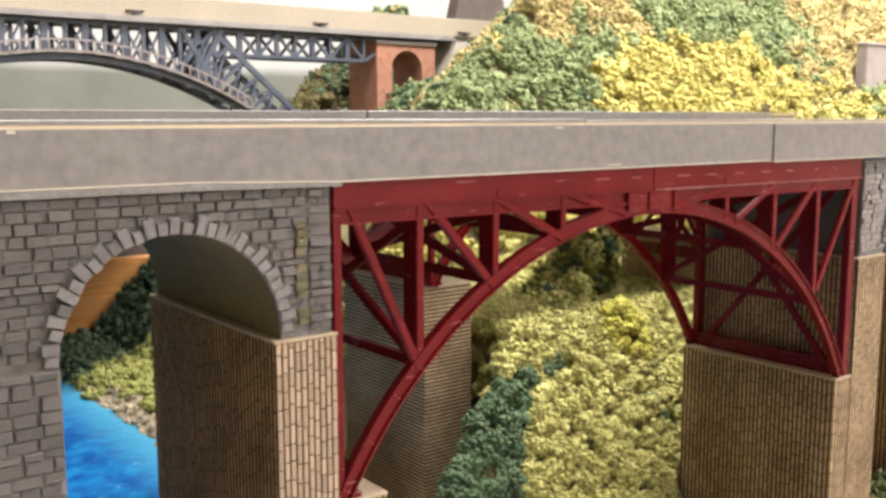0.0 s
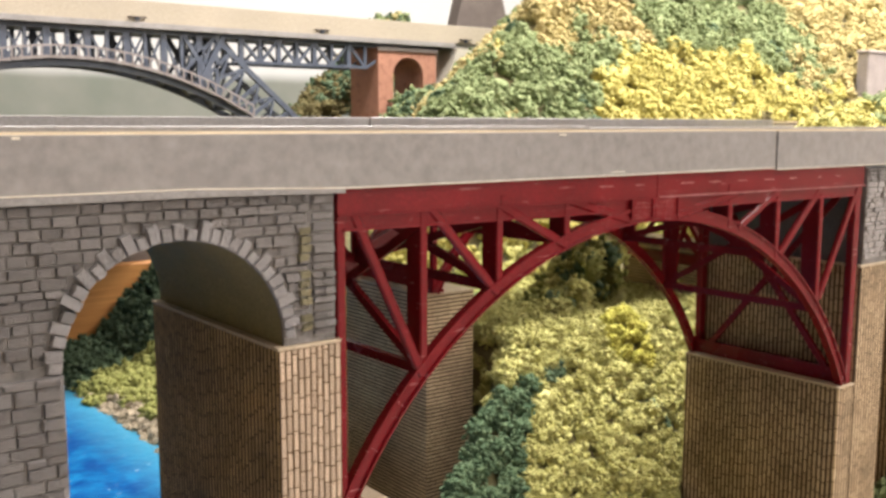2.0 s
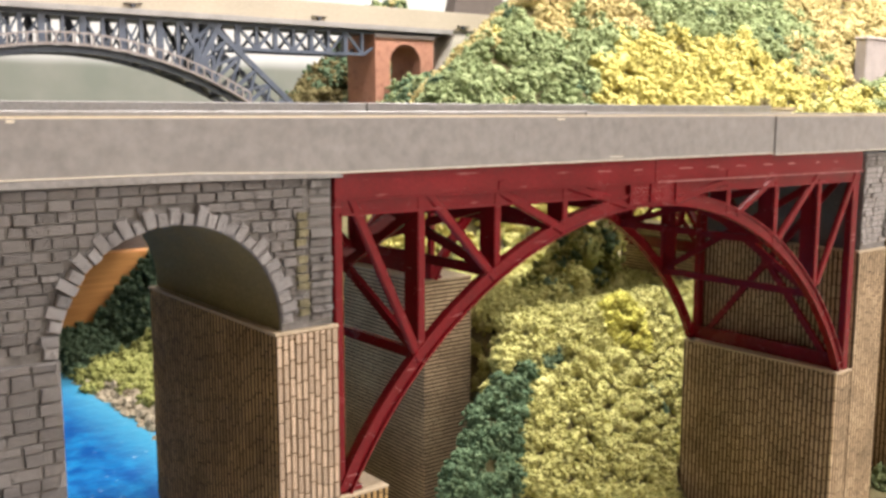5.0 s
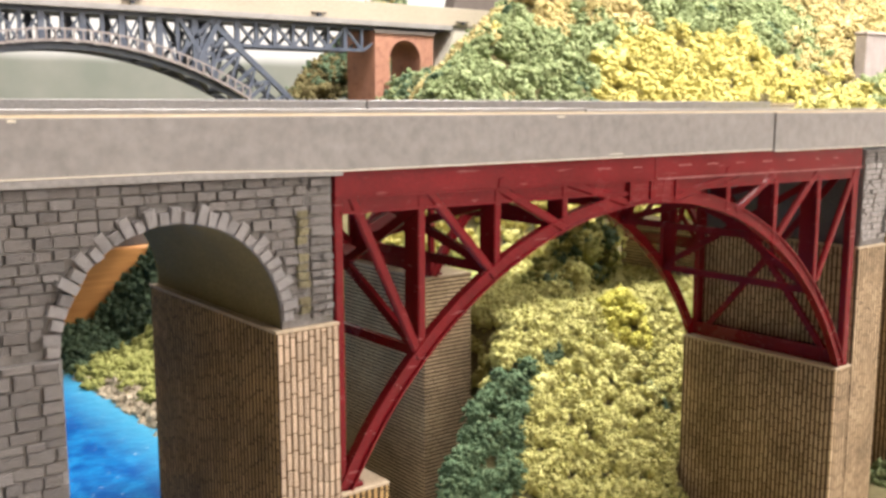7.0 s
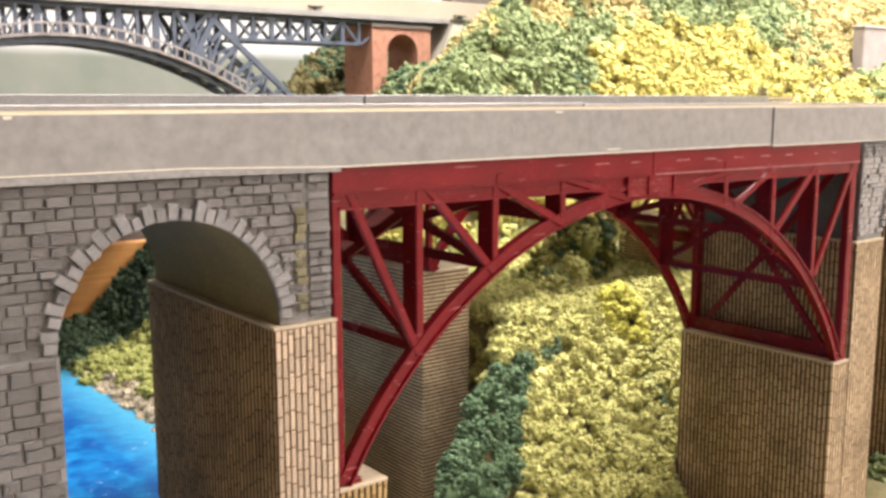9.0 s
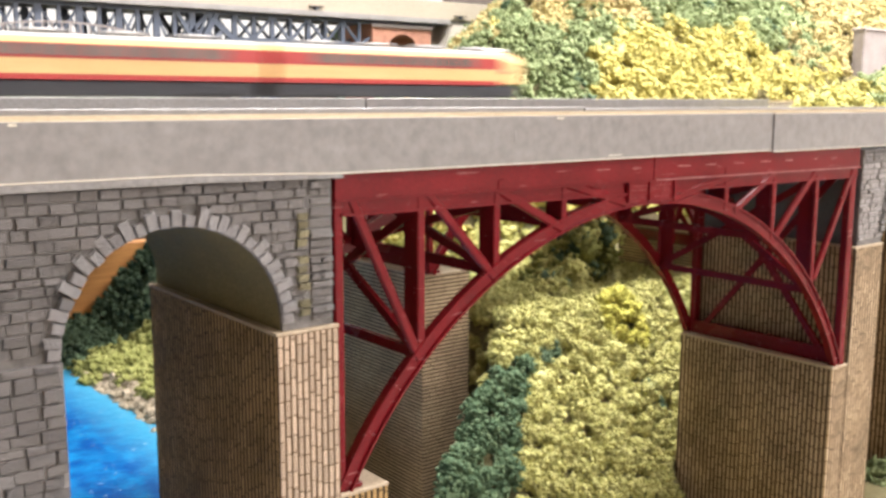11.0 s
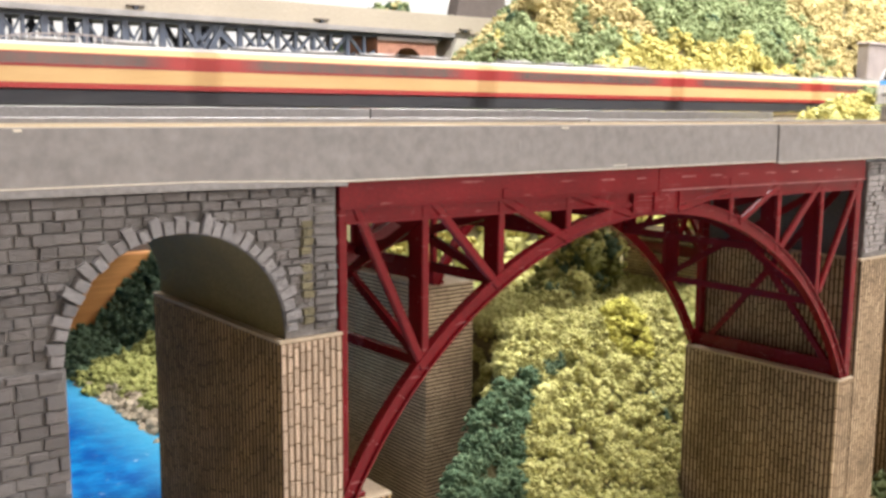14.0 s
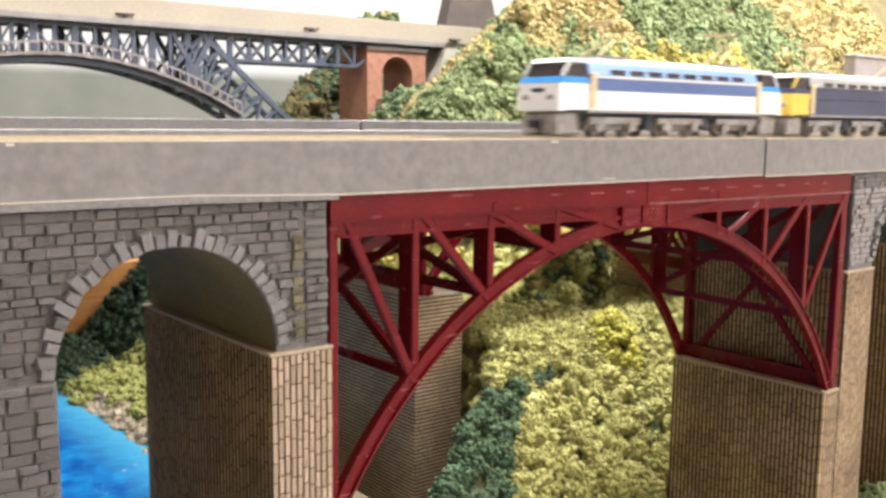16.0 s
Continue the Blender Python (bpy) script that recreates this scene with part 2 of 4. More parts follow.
m, nt, p = nodes_of("orange_pine_board")
co = nt.nodes.new("ShaderNodeTexCoord").outputs["Object"]
mp = nt.nodes.new("ShaderNodeMapping")
mp.inputs["Scale"].default_value = (6, 6, 90)
nt.links.new(co, mp.inputs[0])
col = mixed(nt, "MIX", (0.52, 0.22, 0.055), (0.66, 0.31, 0.09), ramp(nt, noise_fac(nt, mp.outputs[0], 3, 5), 0.35, 0.65))
nt.links.new(col, p.inputs["Base Color"])
p.inputs["Roughness"].default_value = 0.5
WOOD = m

m, nt, p = nodes_of("blue_resin_water")
co = nt.nodes.new("ShaderNodeTexCoord").outputs["Object"]
sep = nt.nodes.new("ShaderNodeSeparateXYZ")
nt.links.new(co, sep.inputs[0])
mr = nt.nodes.new("ShaderNodeMapRange")
mr.inputs["From Min"].default_value, mr.inputs["From Max"].default_value = 0.034, 0.066
nt.links.new(sep.outputs[0], mr.inputs["Value"])
streak = noise_fac(nt, co, 90, 5)
deep = mixed(nt, "MIX", (0.003, 0.048, 0.187), (0.008, 0.136, 0.312), ramp(nt, streak, 0.4, 0.68))
col = mixed(nt, "MIX", deep, (0.039, 0.211, 0.328), mr.outputs[0])
# Pale flecks: ripple highlights painted into the blue.
col = mixed(nt, "MIX", col, (0.351, 0.484, 0.608), ramp(nt, noise_fac(nt, co, 260, 3), 0.66, 0.78))
nt.links.new(col, p.inputs["Base Color"])
bp = add(nt, "ShaderNodeBump", Strength=0.5, Distance=0.001)
nt.links.new(noise_fac(nt, co, 160, 3), bp.inputs["Height"])
nt.links.new(bp.outputs[0], p.inputs["Normal"])
p.inputs["Roughness"].default_value = 0.30
p.inputs["Specular IOR Level"].default_value = 0.25
WATER = m

m, nt, p = nodes_of("painted_sky_and_hills")
co = nt.nodes.new("ShaderNodeTexCoord").outputs["Object"]
sep = nt.nodes.new("ShaderNodeSeparateXYZ")
nt.links.new(co, sep.inputs[0])
ad = nt.nodes.new("ShaderNodeMath")
ad.operation = "MULTIPLY_ADD"
ad.inputs[1].default_value = 0.014
nt.links.new(noise_fac(nt, co, 5, 4), ad.inputs[0])
nt.links.new(sep.outputs[2], ad.inputs[2])
hill = mixed(nt, "MIX", (0.175, 0.19, 0.16), (0.22, 0.225, 0.195), ramp(nt, noise_fac(nt, co, 9, 4), 0.35, 0.65))
col = mixed(nt, "MIX", hill, (0.53, 0.53, 0.515), ramp(nt, ad.outputs[0], 0.222, 0.240))
nt.links.new(col, p.inputs["Base Color"])
p.inputs["Roughness"].default_value = 0.9
p.inputs["Specular IOR Level"].default_value = 0.1
BACKDROP = m


# ---- building helpers ----
def part(name, bm, material, parent=None, label="", smooth=False):
    """Links a bmesh as one mesh object under a thing or a part."""
    me = bpy.data.meshes.new(name)
    bm.normal_update()
    bm.to_mesh(me)
    bm.free()
    me.materials.append(material)
    if smooth:
        me.polygons.foreach_set("use_smooth", [True] * len(me.polygons))
    ob = new(name, me)
    ob.parent = parent
    if label:
        tagged(ob, label)
    return ob


def box(lo, hi, bevel=0.0, bm=None):
    bm = bm or bmesh.new()
    c, s = [(a + b) / 2 for a, b in zip(lo, hi)], [b - a for a, b in zip(lo, hi)]
    made = bmesh.ops.create_cube(bm, size=1, matrix=Matrix.Translation(c) @ Matrix.Diagonal((*s, 1)))
    if bevel:
        edges = {e for v in made["verts"] for e in v.link_edges}
        bmesh.ops.bevel(bm, geom=list(edges), offset=bevel, segments=1, affect="EDGES")
    return bm


def bar(a, b, w, h, bm=None, bevel=0.0):
    """A bar from a to b, w wide across (level) and h deep."""
    bm = bm or bmesh.new()
    a, b = Vector(a), Vector(b)
    d = b - a
    z = d.normalized()
    side = Vector((0, 0, 1)).cross(z)
    side = Vector((1, 0, 0)) if side.length < 1e-4 else side.normalized()
    up = z.cross(side)
    m = Matrix((side, up, z)).transposed().to_4x4()
    m.translation = (a + b) / 2
    made = bmesh.ops.create_cube(bm, size=1, matrix=m @ Matrix.Diagonal((w, h, d.length, 1)))
    if bevel:
        edges = {e for v in made["verts"] for e in v.link_edges}
        bmesh.ops.bevel(bm, geom=list(edges), offset=bevel, segments=1, affect="EDGES")
    return bm


def prism(outline, y0, y1, bm=None):
    """Extrudes an outline of (x, z) points from y0 to y1."""
    bm = bm or bmesh.new()
    fr = [bm.verts.new((x, y0, z)) for x, z in outline]
    bk = [bm.verts.new((x, y1, z)) for x, z in outline]
    bm.faces.new(fr)
    bm.faces.new(bk[::-1])
    n = len(outline)
    for i in range(n):
        j = (i + 1) % n
        bm.faces.new((fr[j], fr[i], bk[i], bk[j]))
    bmesh.ops.recalc_face_normals(bm, faces=bm.faces)
    return bm


def empty(name, label, category, group="", kind=""):
    return tagged(new(name), label, category, group, kind)


def mesh_arrays(name, verts, faces, material):
    """A triangle mesh from numpy arrays."""
    me = bpy.data.meshes.new(name)
    me.vertices.add(len(verts))
    me.vertices.foreach_set("co", verts.astype(np.float32).ravel())
    me.loops.add(faces.size)
    me.loops.foreach_set("vertex_index", faces.astype(np.int32).ravel())
    me.polygons.add(len(faces))
    me.polygons.foreach_set("loop_start", np.arange(0, faces.size, 3, dtype=np.int32))
    me.polygons.foreach_set("loop_total", np.full(len(faces), 3, dtype=np.int32))
    me.polygons.foreach_set("use_smooth", np.ones(len(faces), dtype=bool))
    me.update(calc_edges=True)
    me.materials.append(material)
    return new(name, me)


# ---- room ----
def room():
    x0, x1, y0, y1, z0, z1 = -4.2, 3.8, -2.6, 2.2, -1.0, 1.6
    for name, lo, hi, mat in (
            ("floor", (x0, y0, z0 - 0.1), (x1, y1, z0), FLOORTILE), ("ceiling", (x0, y0, z1), (x1, y1, z1 + 0.1), CEILPAINT),
            ("wall_west", (x0 - 0.1, y0, z0), (x0, y1, z1), WALLPAINT), ("wall_east", (x1, y0, z0), (x1 + 0.1, y1, z1), WALLPAINT),
            ("wall_south", (x0, y0 - 0.1, z0), (x1, y0, z1), WALLPAINT), ("wall_north", (x0, y1, z0), (x1, y1 + 0.1, z1), WALLPAINT)):
        tagged(part(name, box(lo, hi), mat), "plain painted surface of the exhibition room", name.split("_")[0], kind="structure")
    tagged(part("backdrop", box((-1.4, 1.30, -0.05), (3.2, 1.32, 0.95)), BACKDROP), "painted backdrop board with pale sky over grey-green hills", "backdrop", kind="structure")
    tagged(part("baseboard", box((-4.0, -0.06, -0.15), (3.6, 1.29, -0.105)), EARTH), "tan painted base of the model railway", "baseboard", kind="structure")
    tagged(part("trestle", box((-3.9, -0.02, -0.999), (3.5, 1.2, -0.151)), WOOD), "wooden stand under the model railway", "stand", kind="structure")


room()


# ---- terrain ----
def smooth(a, b, x):
    t = min(1.0, max(0.0, (x - a) / (b - a)))
    return t * t * (3 - 2 * t)


BASE = -0.036


def ground_height(x, y):
    """Height of the landscape: river on the west, a steep mound before the second bridge, the big hill behind it."""
    bank = BASE - 0.008 + 0.020 * smooth(0.048, 0.082, x)
    if y > 0.22:
        bank += 1.0 * max(0.0, x - 0.108) * smooth(0.22, 0.36, y)
    bank -= 0.064 * smooth(0.086, 0.108, x) * (1 - smooth(0.20, 0.27, y)) * (1 - smooth(0.24, 0.27, x))
    edge = 0.0785 + 1.72 * (min(y, 0.134) - 0.085)
    f = smooth(edge - 0.014, edge + 0.018, x)
    mound = -0.1 + (min(-0.0135 + 1.36 * (y - 0.085), 0.045) + 0.1) * f if f > 0 and y > 0.03 else -1.0
    front = 0.045 + 1.40 * (y - 0.245)
    inward = x - (0.222 + 0.72 * (y - 0.25))
    left = 0.150 + (0.80 if inward > 0 else 1.9) * inward
    big = min(front, left, 0.42) if y > 0.245 else -1.0
    return max(min(bank, 0.040), mound, big)


def terrain():
    xs = [-1.4 + i * 0.02 for i in range(60)] + [-0.2 + i * 0.008 for i in range(160)] + [1.08 + i * 0.03 for i in range(71)]
    ys = [-0.055 + i * 0.008 for i in range(100)] + [0.745 + i * 0.03 for i in range(19)]
    bm = bmesh.new()
    grid = [[bm.verts.new((x, y, ground_height(x, y) + 0.002 * noise.noise((x * 40, y * 40, 0)))) for x in xs] for y in ys]
    for j in range(len(ys) - 1):
        for i in range(len(xs) - 1):
            bm.faces.new((grid[j][i], grid[j][i + 1], grid[j + 1][i + 1], grid[j + 1][i]))
    tagged(part("ground", bm, EARTH, smooth=True), "tan earth landscape under the foliage", "ground", kind="structure")
    tagged(part("water", box((-1.35, -0.05, -0.040), (0.086, 0.548, -0.030)), WATER), "glossy bright blue model river", "water", kind="structure")
    # Out of view: an added shelf that keeps light off the far bank.
    tagged(part("upper_shelf", box((-1.3, 0.415, 0.086), (0.175, 0.60, 0.100), 0.001), ROCKWALL), "unseen dark brown card shelf added to shade the far end of the river", "shelf", kind="structure")
    # Dark sheet in place of the shade above the board.
    tagged(part("wall_behind_board", box((-1.3, 0.564, -0.042), (0.22, 0.576, 0.0855), 0.001), ROCKWALL), "dark brown card behind the pine board, standing for shade under the shelf", "wall", kind="structure")
    tagged(part("wooden_end_board", box((-1.3, 0.55, -0.042), (0.19, 0.562, 0.038), 0.001), WOOD), "orange pine board closing the river bed", "board", kind="structure")


terrain()


def clump_shapes(sub, count, rough):
    """Puffy foam lumps: rounded bulges with creases between them."""
    shapes = []
    for k in range(count):
        bm = bmesh.new()
        bmesh.ops.create_icosphere(bm, subdivisions=sub, radius=1.0)
        for v in bm.verts:
            q = v.co * 1.3 + Vector((k * 7.3, k * 1.7, 0))
            v.co *= 0.62 + rough * 0.6 * noise.noise(q) + rough * 1.1 * abs(noise.noise(q * 2.3)) + rough * 0.75 * abs(noise.noise(q * 5.1)) + rough * 0.35 * noise.noise(q * 9.0)
        bm.verts.ensure_lookup_table()
        shapes.append((np.array([v.co[:] for v in bm.verts]), np.array([[v.index for v in f.verts] for f in bm.faces])))
        bm.free()
    return shapes


LUMP, CRUMB = clump_shapes(2, 12, 0.5), clump_shapes(1, 10, 0.6)


def flakes(count):
    """Eight-sided uneven crumbs."""
    v = np.array(((1, 0, 0), (-1, 0, 0), (0, 1, 0), (0, -1, 0), (0, 0, 1), (0, 0, -1)), float)
    f = np.array(((0, 2, 4), (2, 1, 4), (1, 3, 4), (3, 0, 4), (2, 0, 5), (1, 2, 5), (3, 1, 5), (0, 3, 5)))
    out = []
    for k in range(count):
        m = np.array(Euler([random.uniform(0, 6.28) for i in range(3)]).to_matrix())
        out.append((v * np.random.uniform(0.6, 1.4, (6, 1)) * np.random.uniform(0.7, 1.4, 3)) @ m.T)
    return np.array(out), f


FLAKE_V, FLAKE_F = flakes(40)


class Foam:
    """Collects foam lumps and the crumbs on them by material, then makes one object of each."""
    def __init__(self):
        self.v, self.f, self.n = {}, {}, {}

    def put(self, key, x, y, z, r, shapes=LUMP):
        v, f = shapes[random.randrange(len(shapes))]
        m = np.array(Euler((random.uniform(-0.9, 0.9), random.uniform(-0.9, 0.9), random.uniform(0, 6.28))).to_matrix())
        s = r * np.array((random.uniform(0.65, 1.45), random.uniform(0.65, 1.35), random.uniform(0.5, 1.1)))
        self.v.setdefault(key, []).append((v * s) @ m.T + (x, y, z))
        k = self.n.get(key, 0)
        self.f.setdefault(key, []).append(f + k)
        self.n[key] = k + len(v)

    def tuft(self, key, x, y, z, r, crumbs, size):
        """A lump with fine crumbs scattered over the side that faces up and forward."""
        self.put(key, x, y, z, r)
        d = np.random.normal((0.0, -0.5, 0.6), 1.0, (crumbs, 3))
        d *= r * np.random.uniform(0.65, 1.25, (crumbs, 1)) / np.linalg.norm(d, axis=1, keepdims=True)
        s = size * np.random.uniform(0.5, 1.6, (crumbs, 1, 1))
        v = FLAKE_V[np.random.randint(0, len(FLAKE_V), crumbs)] * s + (d + (x, y, z))[:, None, :]
        n = self.n[key]
        self.v[key].append(v.reshape(-1, 3))
        self.f[key].append((FLAKE_F[None] + n + 6 * np.arange(crumbs)[:, None, None]).reshape(-1, 3))
        self.n[key] = n + 6 * crumbs

    def make(self, kinds):
        for key, (name, mat, label) in kinds.items():
            if key in self.v:
                tagged(mesh_arrays(name, np.concatenate(self.v[key]), np.concatenate(self.f[key]), mat), label, "foliage", kind="stuff")


def wobble(x, y, s=18.0):
    return noise.noise((x * s, y * s, 3.1)) + 0.5 * noise.noise((x * s * 2.7, y * s * 2.7, 9.4))


def hill_colour(x, y):
    w = wobble(x, y) + random.uniform(-0.25, 0.25)
    top = 0.309 + 0.055 * smooth(0.38, 0.52, x) - 0.03 * smooth(0.68, 0.80, x) + 0.014 * w
    # Brown streaks paint the stems and the shadows between the hanging foliage.
    if 0.60 + 0.05 * w < x < 0.84 and y < 0.345 and wobble(x * 2.5, y * 0.5, 40) > 0.22:
        return "brown"
    if x > 0.78 + 0.05 * w:
        return "mustard"
    if x > 0.40 and y < top:
        return "yellow"
    if y > 0.366 + 0.02 * w and 0.42 + 0.02 * w < x < 0.55 + 0.03 * w:
        return "mustard"
    if abs(x - 0.345 - 0.3 * (y - 0.33)) < 0.004 + 0.016 * wobble(x, y, 40):
        return "mustard"
    if w > 0.85 and y < 0.42:
        return "yellow"
    return "deep" if w < -0.62 else "green"


def plant():
    hill = Foam()
    y = 0.262
    while y < 0.86:
        step = 0.0098 if y < 0.46 else 0.0125
        x = 0.10
        while x < 1.02:
            px, py = x + random.uniform(-1, 1) * step * 0.6, y + random.uniform(-1, 1) * step * 0.6
            z = ground_height(px, py)
            if 0.06 < z < 0.325 and not (px > 0.836 and py < 0.348) and (y < 0.45 or px < 0.222 + 0.72 * (py - 0.25) + 0.22):
                r = random.uniform(0.0056, 0.0102) * (step / 0.0098)
                lift = 0.0080 * noise.noise((px * 42, py * 42, 1.0))
                hill.tuft("yellow" if z < 0.118 + 0.012 * wobble(px, py) else hill_colour(px, py), px, py, z + r * 0.35 + lift, r, 52 if z > 0.14 and y < 0.72 else 14, 0.0016)
            x += step
        y += step * 0.72
    # wooded slope behind the terracotta pier
    for k in range(620):
        px, py = random.uniform(0.478, 0.66), random.uniform(0.87, 0.96)
        hill.tuft(random.choice(("deep", "brown", "brown", "brown") if px < 0.58 else ("deep", "green", "mustard")), px, py, 0.147 + 0.92 * (px - 0.4985) - 0.07 * random.random() ** 2, random.uniform(0.006, 0.011), 22, 0.0024)
    # bushes before the pier's arch
    for k in range(260):
        px, py = random.uniform(0.520, 0.660), random.uniform(0.700, 0.742)
        hill.tuft(random.choice(("green", "green", "green", "deep")), px, py, 0.150 + 0.030 * smooth(0.515, 0.55, px) + 0.006 * wobble(px, py, 50) + 0.05 * smooth(0.60, 0.66, px) - 0.05 * random.random() ** 2, random.uniform(0.006, 0.010), 26, 0.0022)
    hill.make({"yellow": ("hillside_foliage", LEAF_YELLOW, "bright yellow foam foliage covering the hillside"),
               "mustard": ("hillside_foliage", LEAF_MUSTARD, "ochre foam foliage covering the hillside"),
               "green": ("hillside_foliage", LEAF_GREEN, "mid-green foam foliage covering the hillside"),
               "brown": ("hillside_foliage", LEAF_BROWN, "olive-brown foam foliage on the bank beside the pier, and painted gap shade on the hillside"),
               "deep": ("hillside_foliage", LEAF_DEEP, "dark green foam foliage covering the hillside")})
    near = Foam()
    y = 0.040
    while y < 0.262:
        x = 0.048
        while x < 0.37:
            px, py = x + random.uniform(-0.003, 0.003), y + random.uniform(-0.003, 0.003)
            z = ground_height(px, py)
            in_pier = (0.124 < px < 0.164 and py > 0.134) or (0.329 < px < 0.37 and 0.134 < py < 0.225) or (0.227 < px < 0.273 and py < 0.082) or (px > 0.272 and py < 0.085)
            if z > -0.085 and not in_pier and px > 0.0745 + 1.74 * min(0.049, max(-0.014, py - 0.085)) and not (py > 0.19 and px < 0.125):
                r = random.uniform(0.0030, 0.0056)
                w = wobble(px, py, 30)
                edge = 0.140 + 0.95 * (py - 0.085) + 0.006 * w
                key = "mid" if px < edge and py < 0.117 + 0.008 * w else ("deep" if w > 0.80 else "lime")
                if px < 0.088 + 1.74 * (py - 0.085) and 0.102 < py < 0.120 and w > -0.7:
                    key = "mustard"
                if py > 0.15:
                    key = "green" if w > 0.6 else "lime"
                near.tuft(key, px, py, z + r * 0.3 + 0.0036 * noise.noise((px * 75, py * 75, 4.0)), r, 96 if py < 0.145 else 24, 0.00088)
            x += 0.0058
        y += 0.0040
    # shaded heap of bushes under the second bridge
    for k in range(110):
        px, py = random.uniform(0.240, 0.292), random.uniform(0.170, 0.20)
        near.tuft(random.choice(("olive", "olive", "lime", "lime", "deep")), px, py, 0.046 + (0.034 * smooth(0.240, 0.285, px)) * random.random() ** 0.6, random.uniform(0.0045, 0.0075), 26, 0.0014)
    # the taller bush on the mound's crest, the bank at the river, and the verge before the second track
    for k in range(46):
        a, b = random.uniform(0, 6.28), random.random() ** 0.5
        bx, by = 0.243 + 0.0125 * b * math.cos(a), 0.120 + 0.009 * b * math.sin(a)
        near.tuft("bush", bx, by, ground_height(bx, by) + 0.002 + 0.012 * math.sqrt(1 - b * b) + random.uniform(0, 0.002), random.uniform(0.0022, 0.0034), 80, 0.0009)
    y = 0.24
    while y < 0.548:
        x = 0.066
        while x < 0.18:
            px, py = x + random.uniform(-0.003, 0.003), y + random.uniform(-0.003, 0.003)
            z = ground_height(px, py)
            if z < 0.07 and px > (0.077 if py < 0.40 else 0.067):
                near.tuft("olive" if py < 0.445 + 0.02 * wobble(px, py) else "deep", px, py, z + 0.001 + 0.003 * smooth(0.082, 0.10, px), random.uniform(0.0035, 0.0065), 24, 0.0017)
            x += 0.0062
        y += 0.0062
    x = 0.335
    while x < 0.62:
        for k in range(9):
            py = 0.094 + 0.0042 * k + random.uniform(-0.002, 0.002)
            top = 0.1400 + 0.20 * (x - 0.335) + 0.004 * wobble(x, py, 40)
            near.tuft(random.choice(("green", "green", "lime")) if x > 0.44 + 0.02 * wobble(x, py) else random.choice(("yellow", "lime")), x, py, top - 0.9 * abs(py - 0.111), random.uniform(0.0026, 0.0046), 22, 0.0012)
        x += 0.0056
    for k in range(70):
        a, b = random.uniform(0, 6.28), random.random() ** 0.5
        near.tuft("green", 0.303 + 0.014 * b * math.cos(a), 0.012 + 0.02 * b * math.sin(a), BASE + 0.004 + 0.016 * (1 - b), random.uniform(0.002, 0.004), 22, 0.0012)
    near.make({"lime": ("mound_foliage", LEAF_LIME, "olive-yellow foam foliage on the mound between the bridges"),
               "yellow": ("mound_foliage", LEAF_YELLOW, "bright yellow foam bushes between the bridges"),
               "mustard": ("mound_foliage", LEAF_MUSTARD, "ochre foam foliage beside the brick pier"),
               "green": ("mound_foliage", LEAF_GREEN, "mid-green foam foliage beside the tracks"),
               "olive": ("bank_foliage", LEAF_OLIVE, "olive-green foam foliage above the river's shore"),
               "bush": ("crest_bush", LEAF_BUSH, "bright lime-yellow foam bush on the crest of the mound"),
               "mid": ("mound_foliage", LEAF_MID, "blue-green foam foliage on the slope"),
               "deep": ("mound_foliage", LEAF_DEEP, "dark green foam foliage on the slope")})
    # stones along the shore
    shore = Foam()
    for k in range(900):
        py = random.uniform(0.22, 0.44)
        px = 0.064 + random.uniform(-0.003, 0.018) + 0.002 * math.sin(py * 60)
        shore.put("rock", px, py, ground_height(px, py) + 0.0012, random.uniform(0.0014, 0.0040), CRUMB)
    ob = mesh_arrays("shore_rocks", np.concatenate(shore.v["rock"]), np.concatenate(shore.f["rock"]), ROCK)
    ob.data.polygons.foreach_set("use_smooth", np.zeros(len(ob.data.polygons), dtype=bool))
    tagged(ob, "pale tan stones along the river bank", "rocks", kind="stuff")


plant()


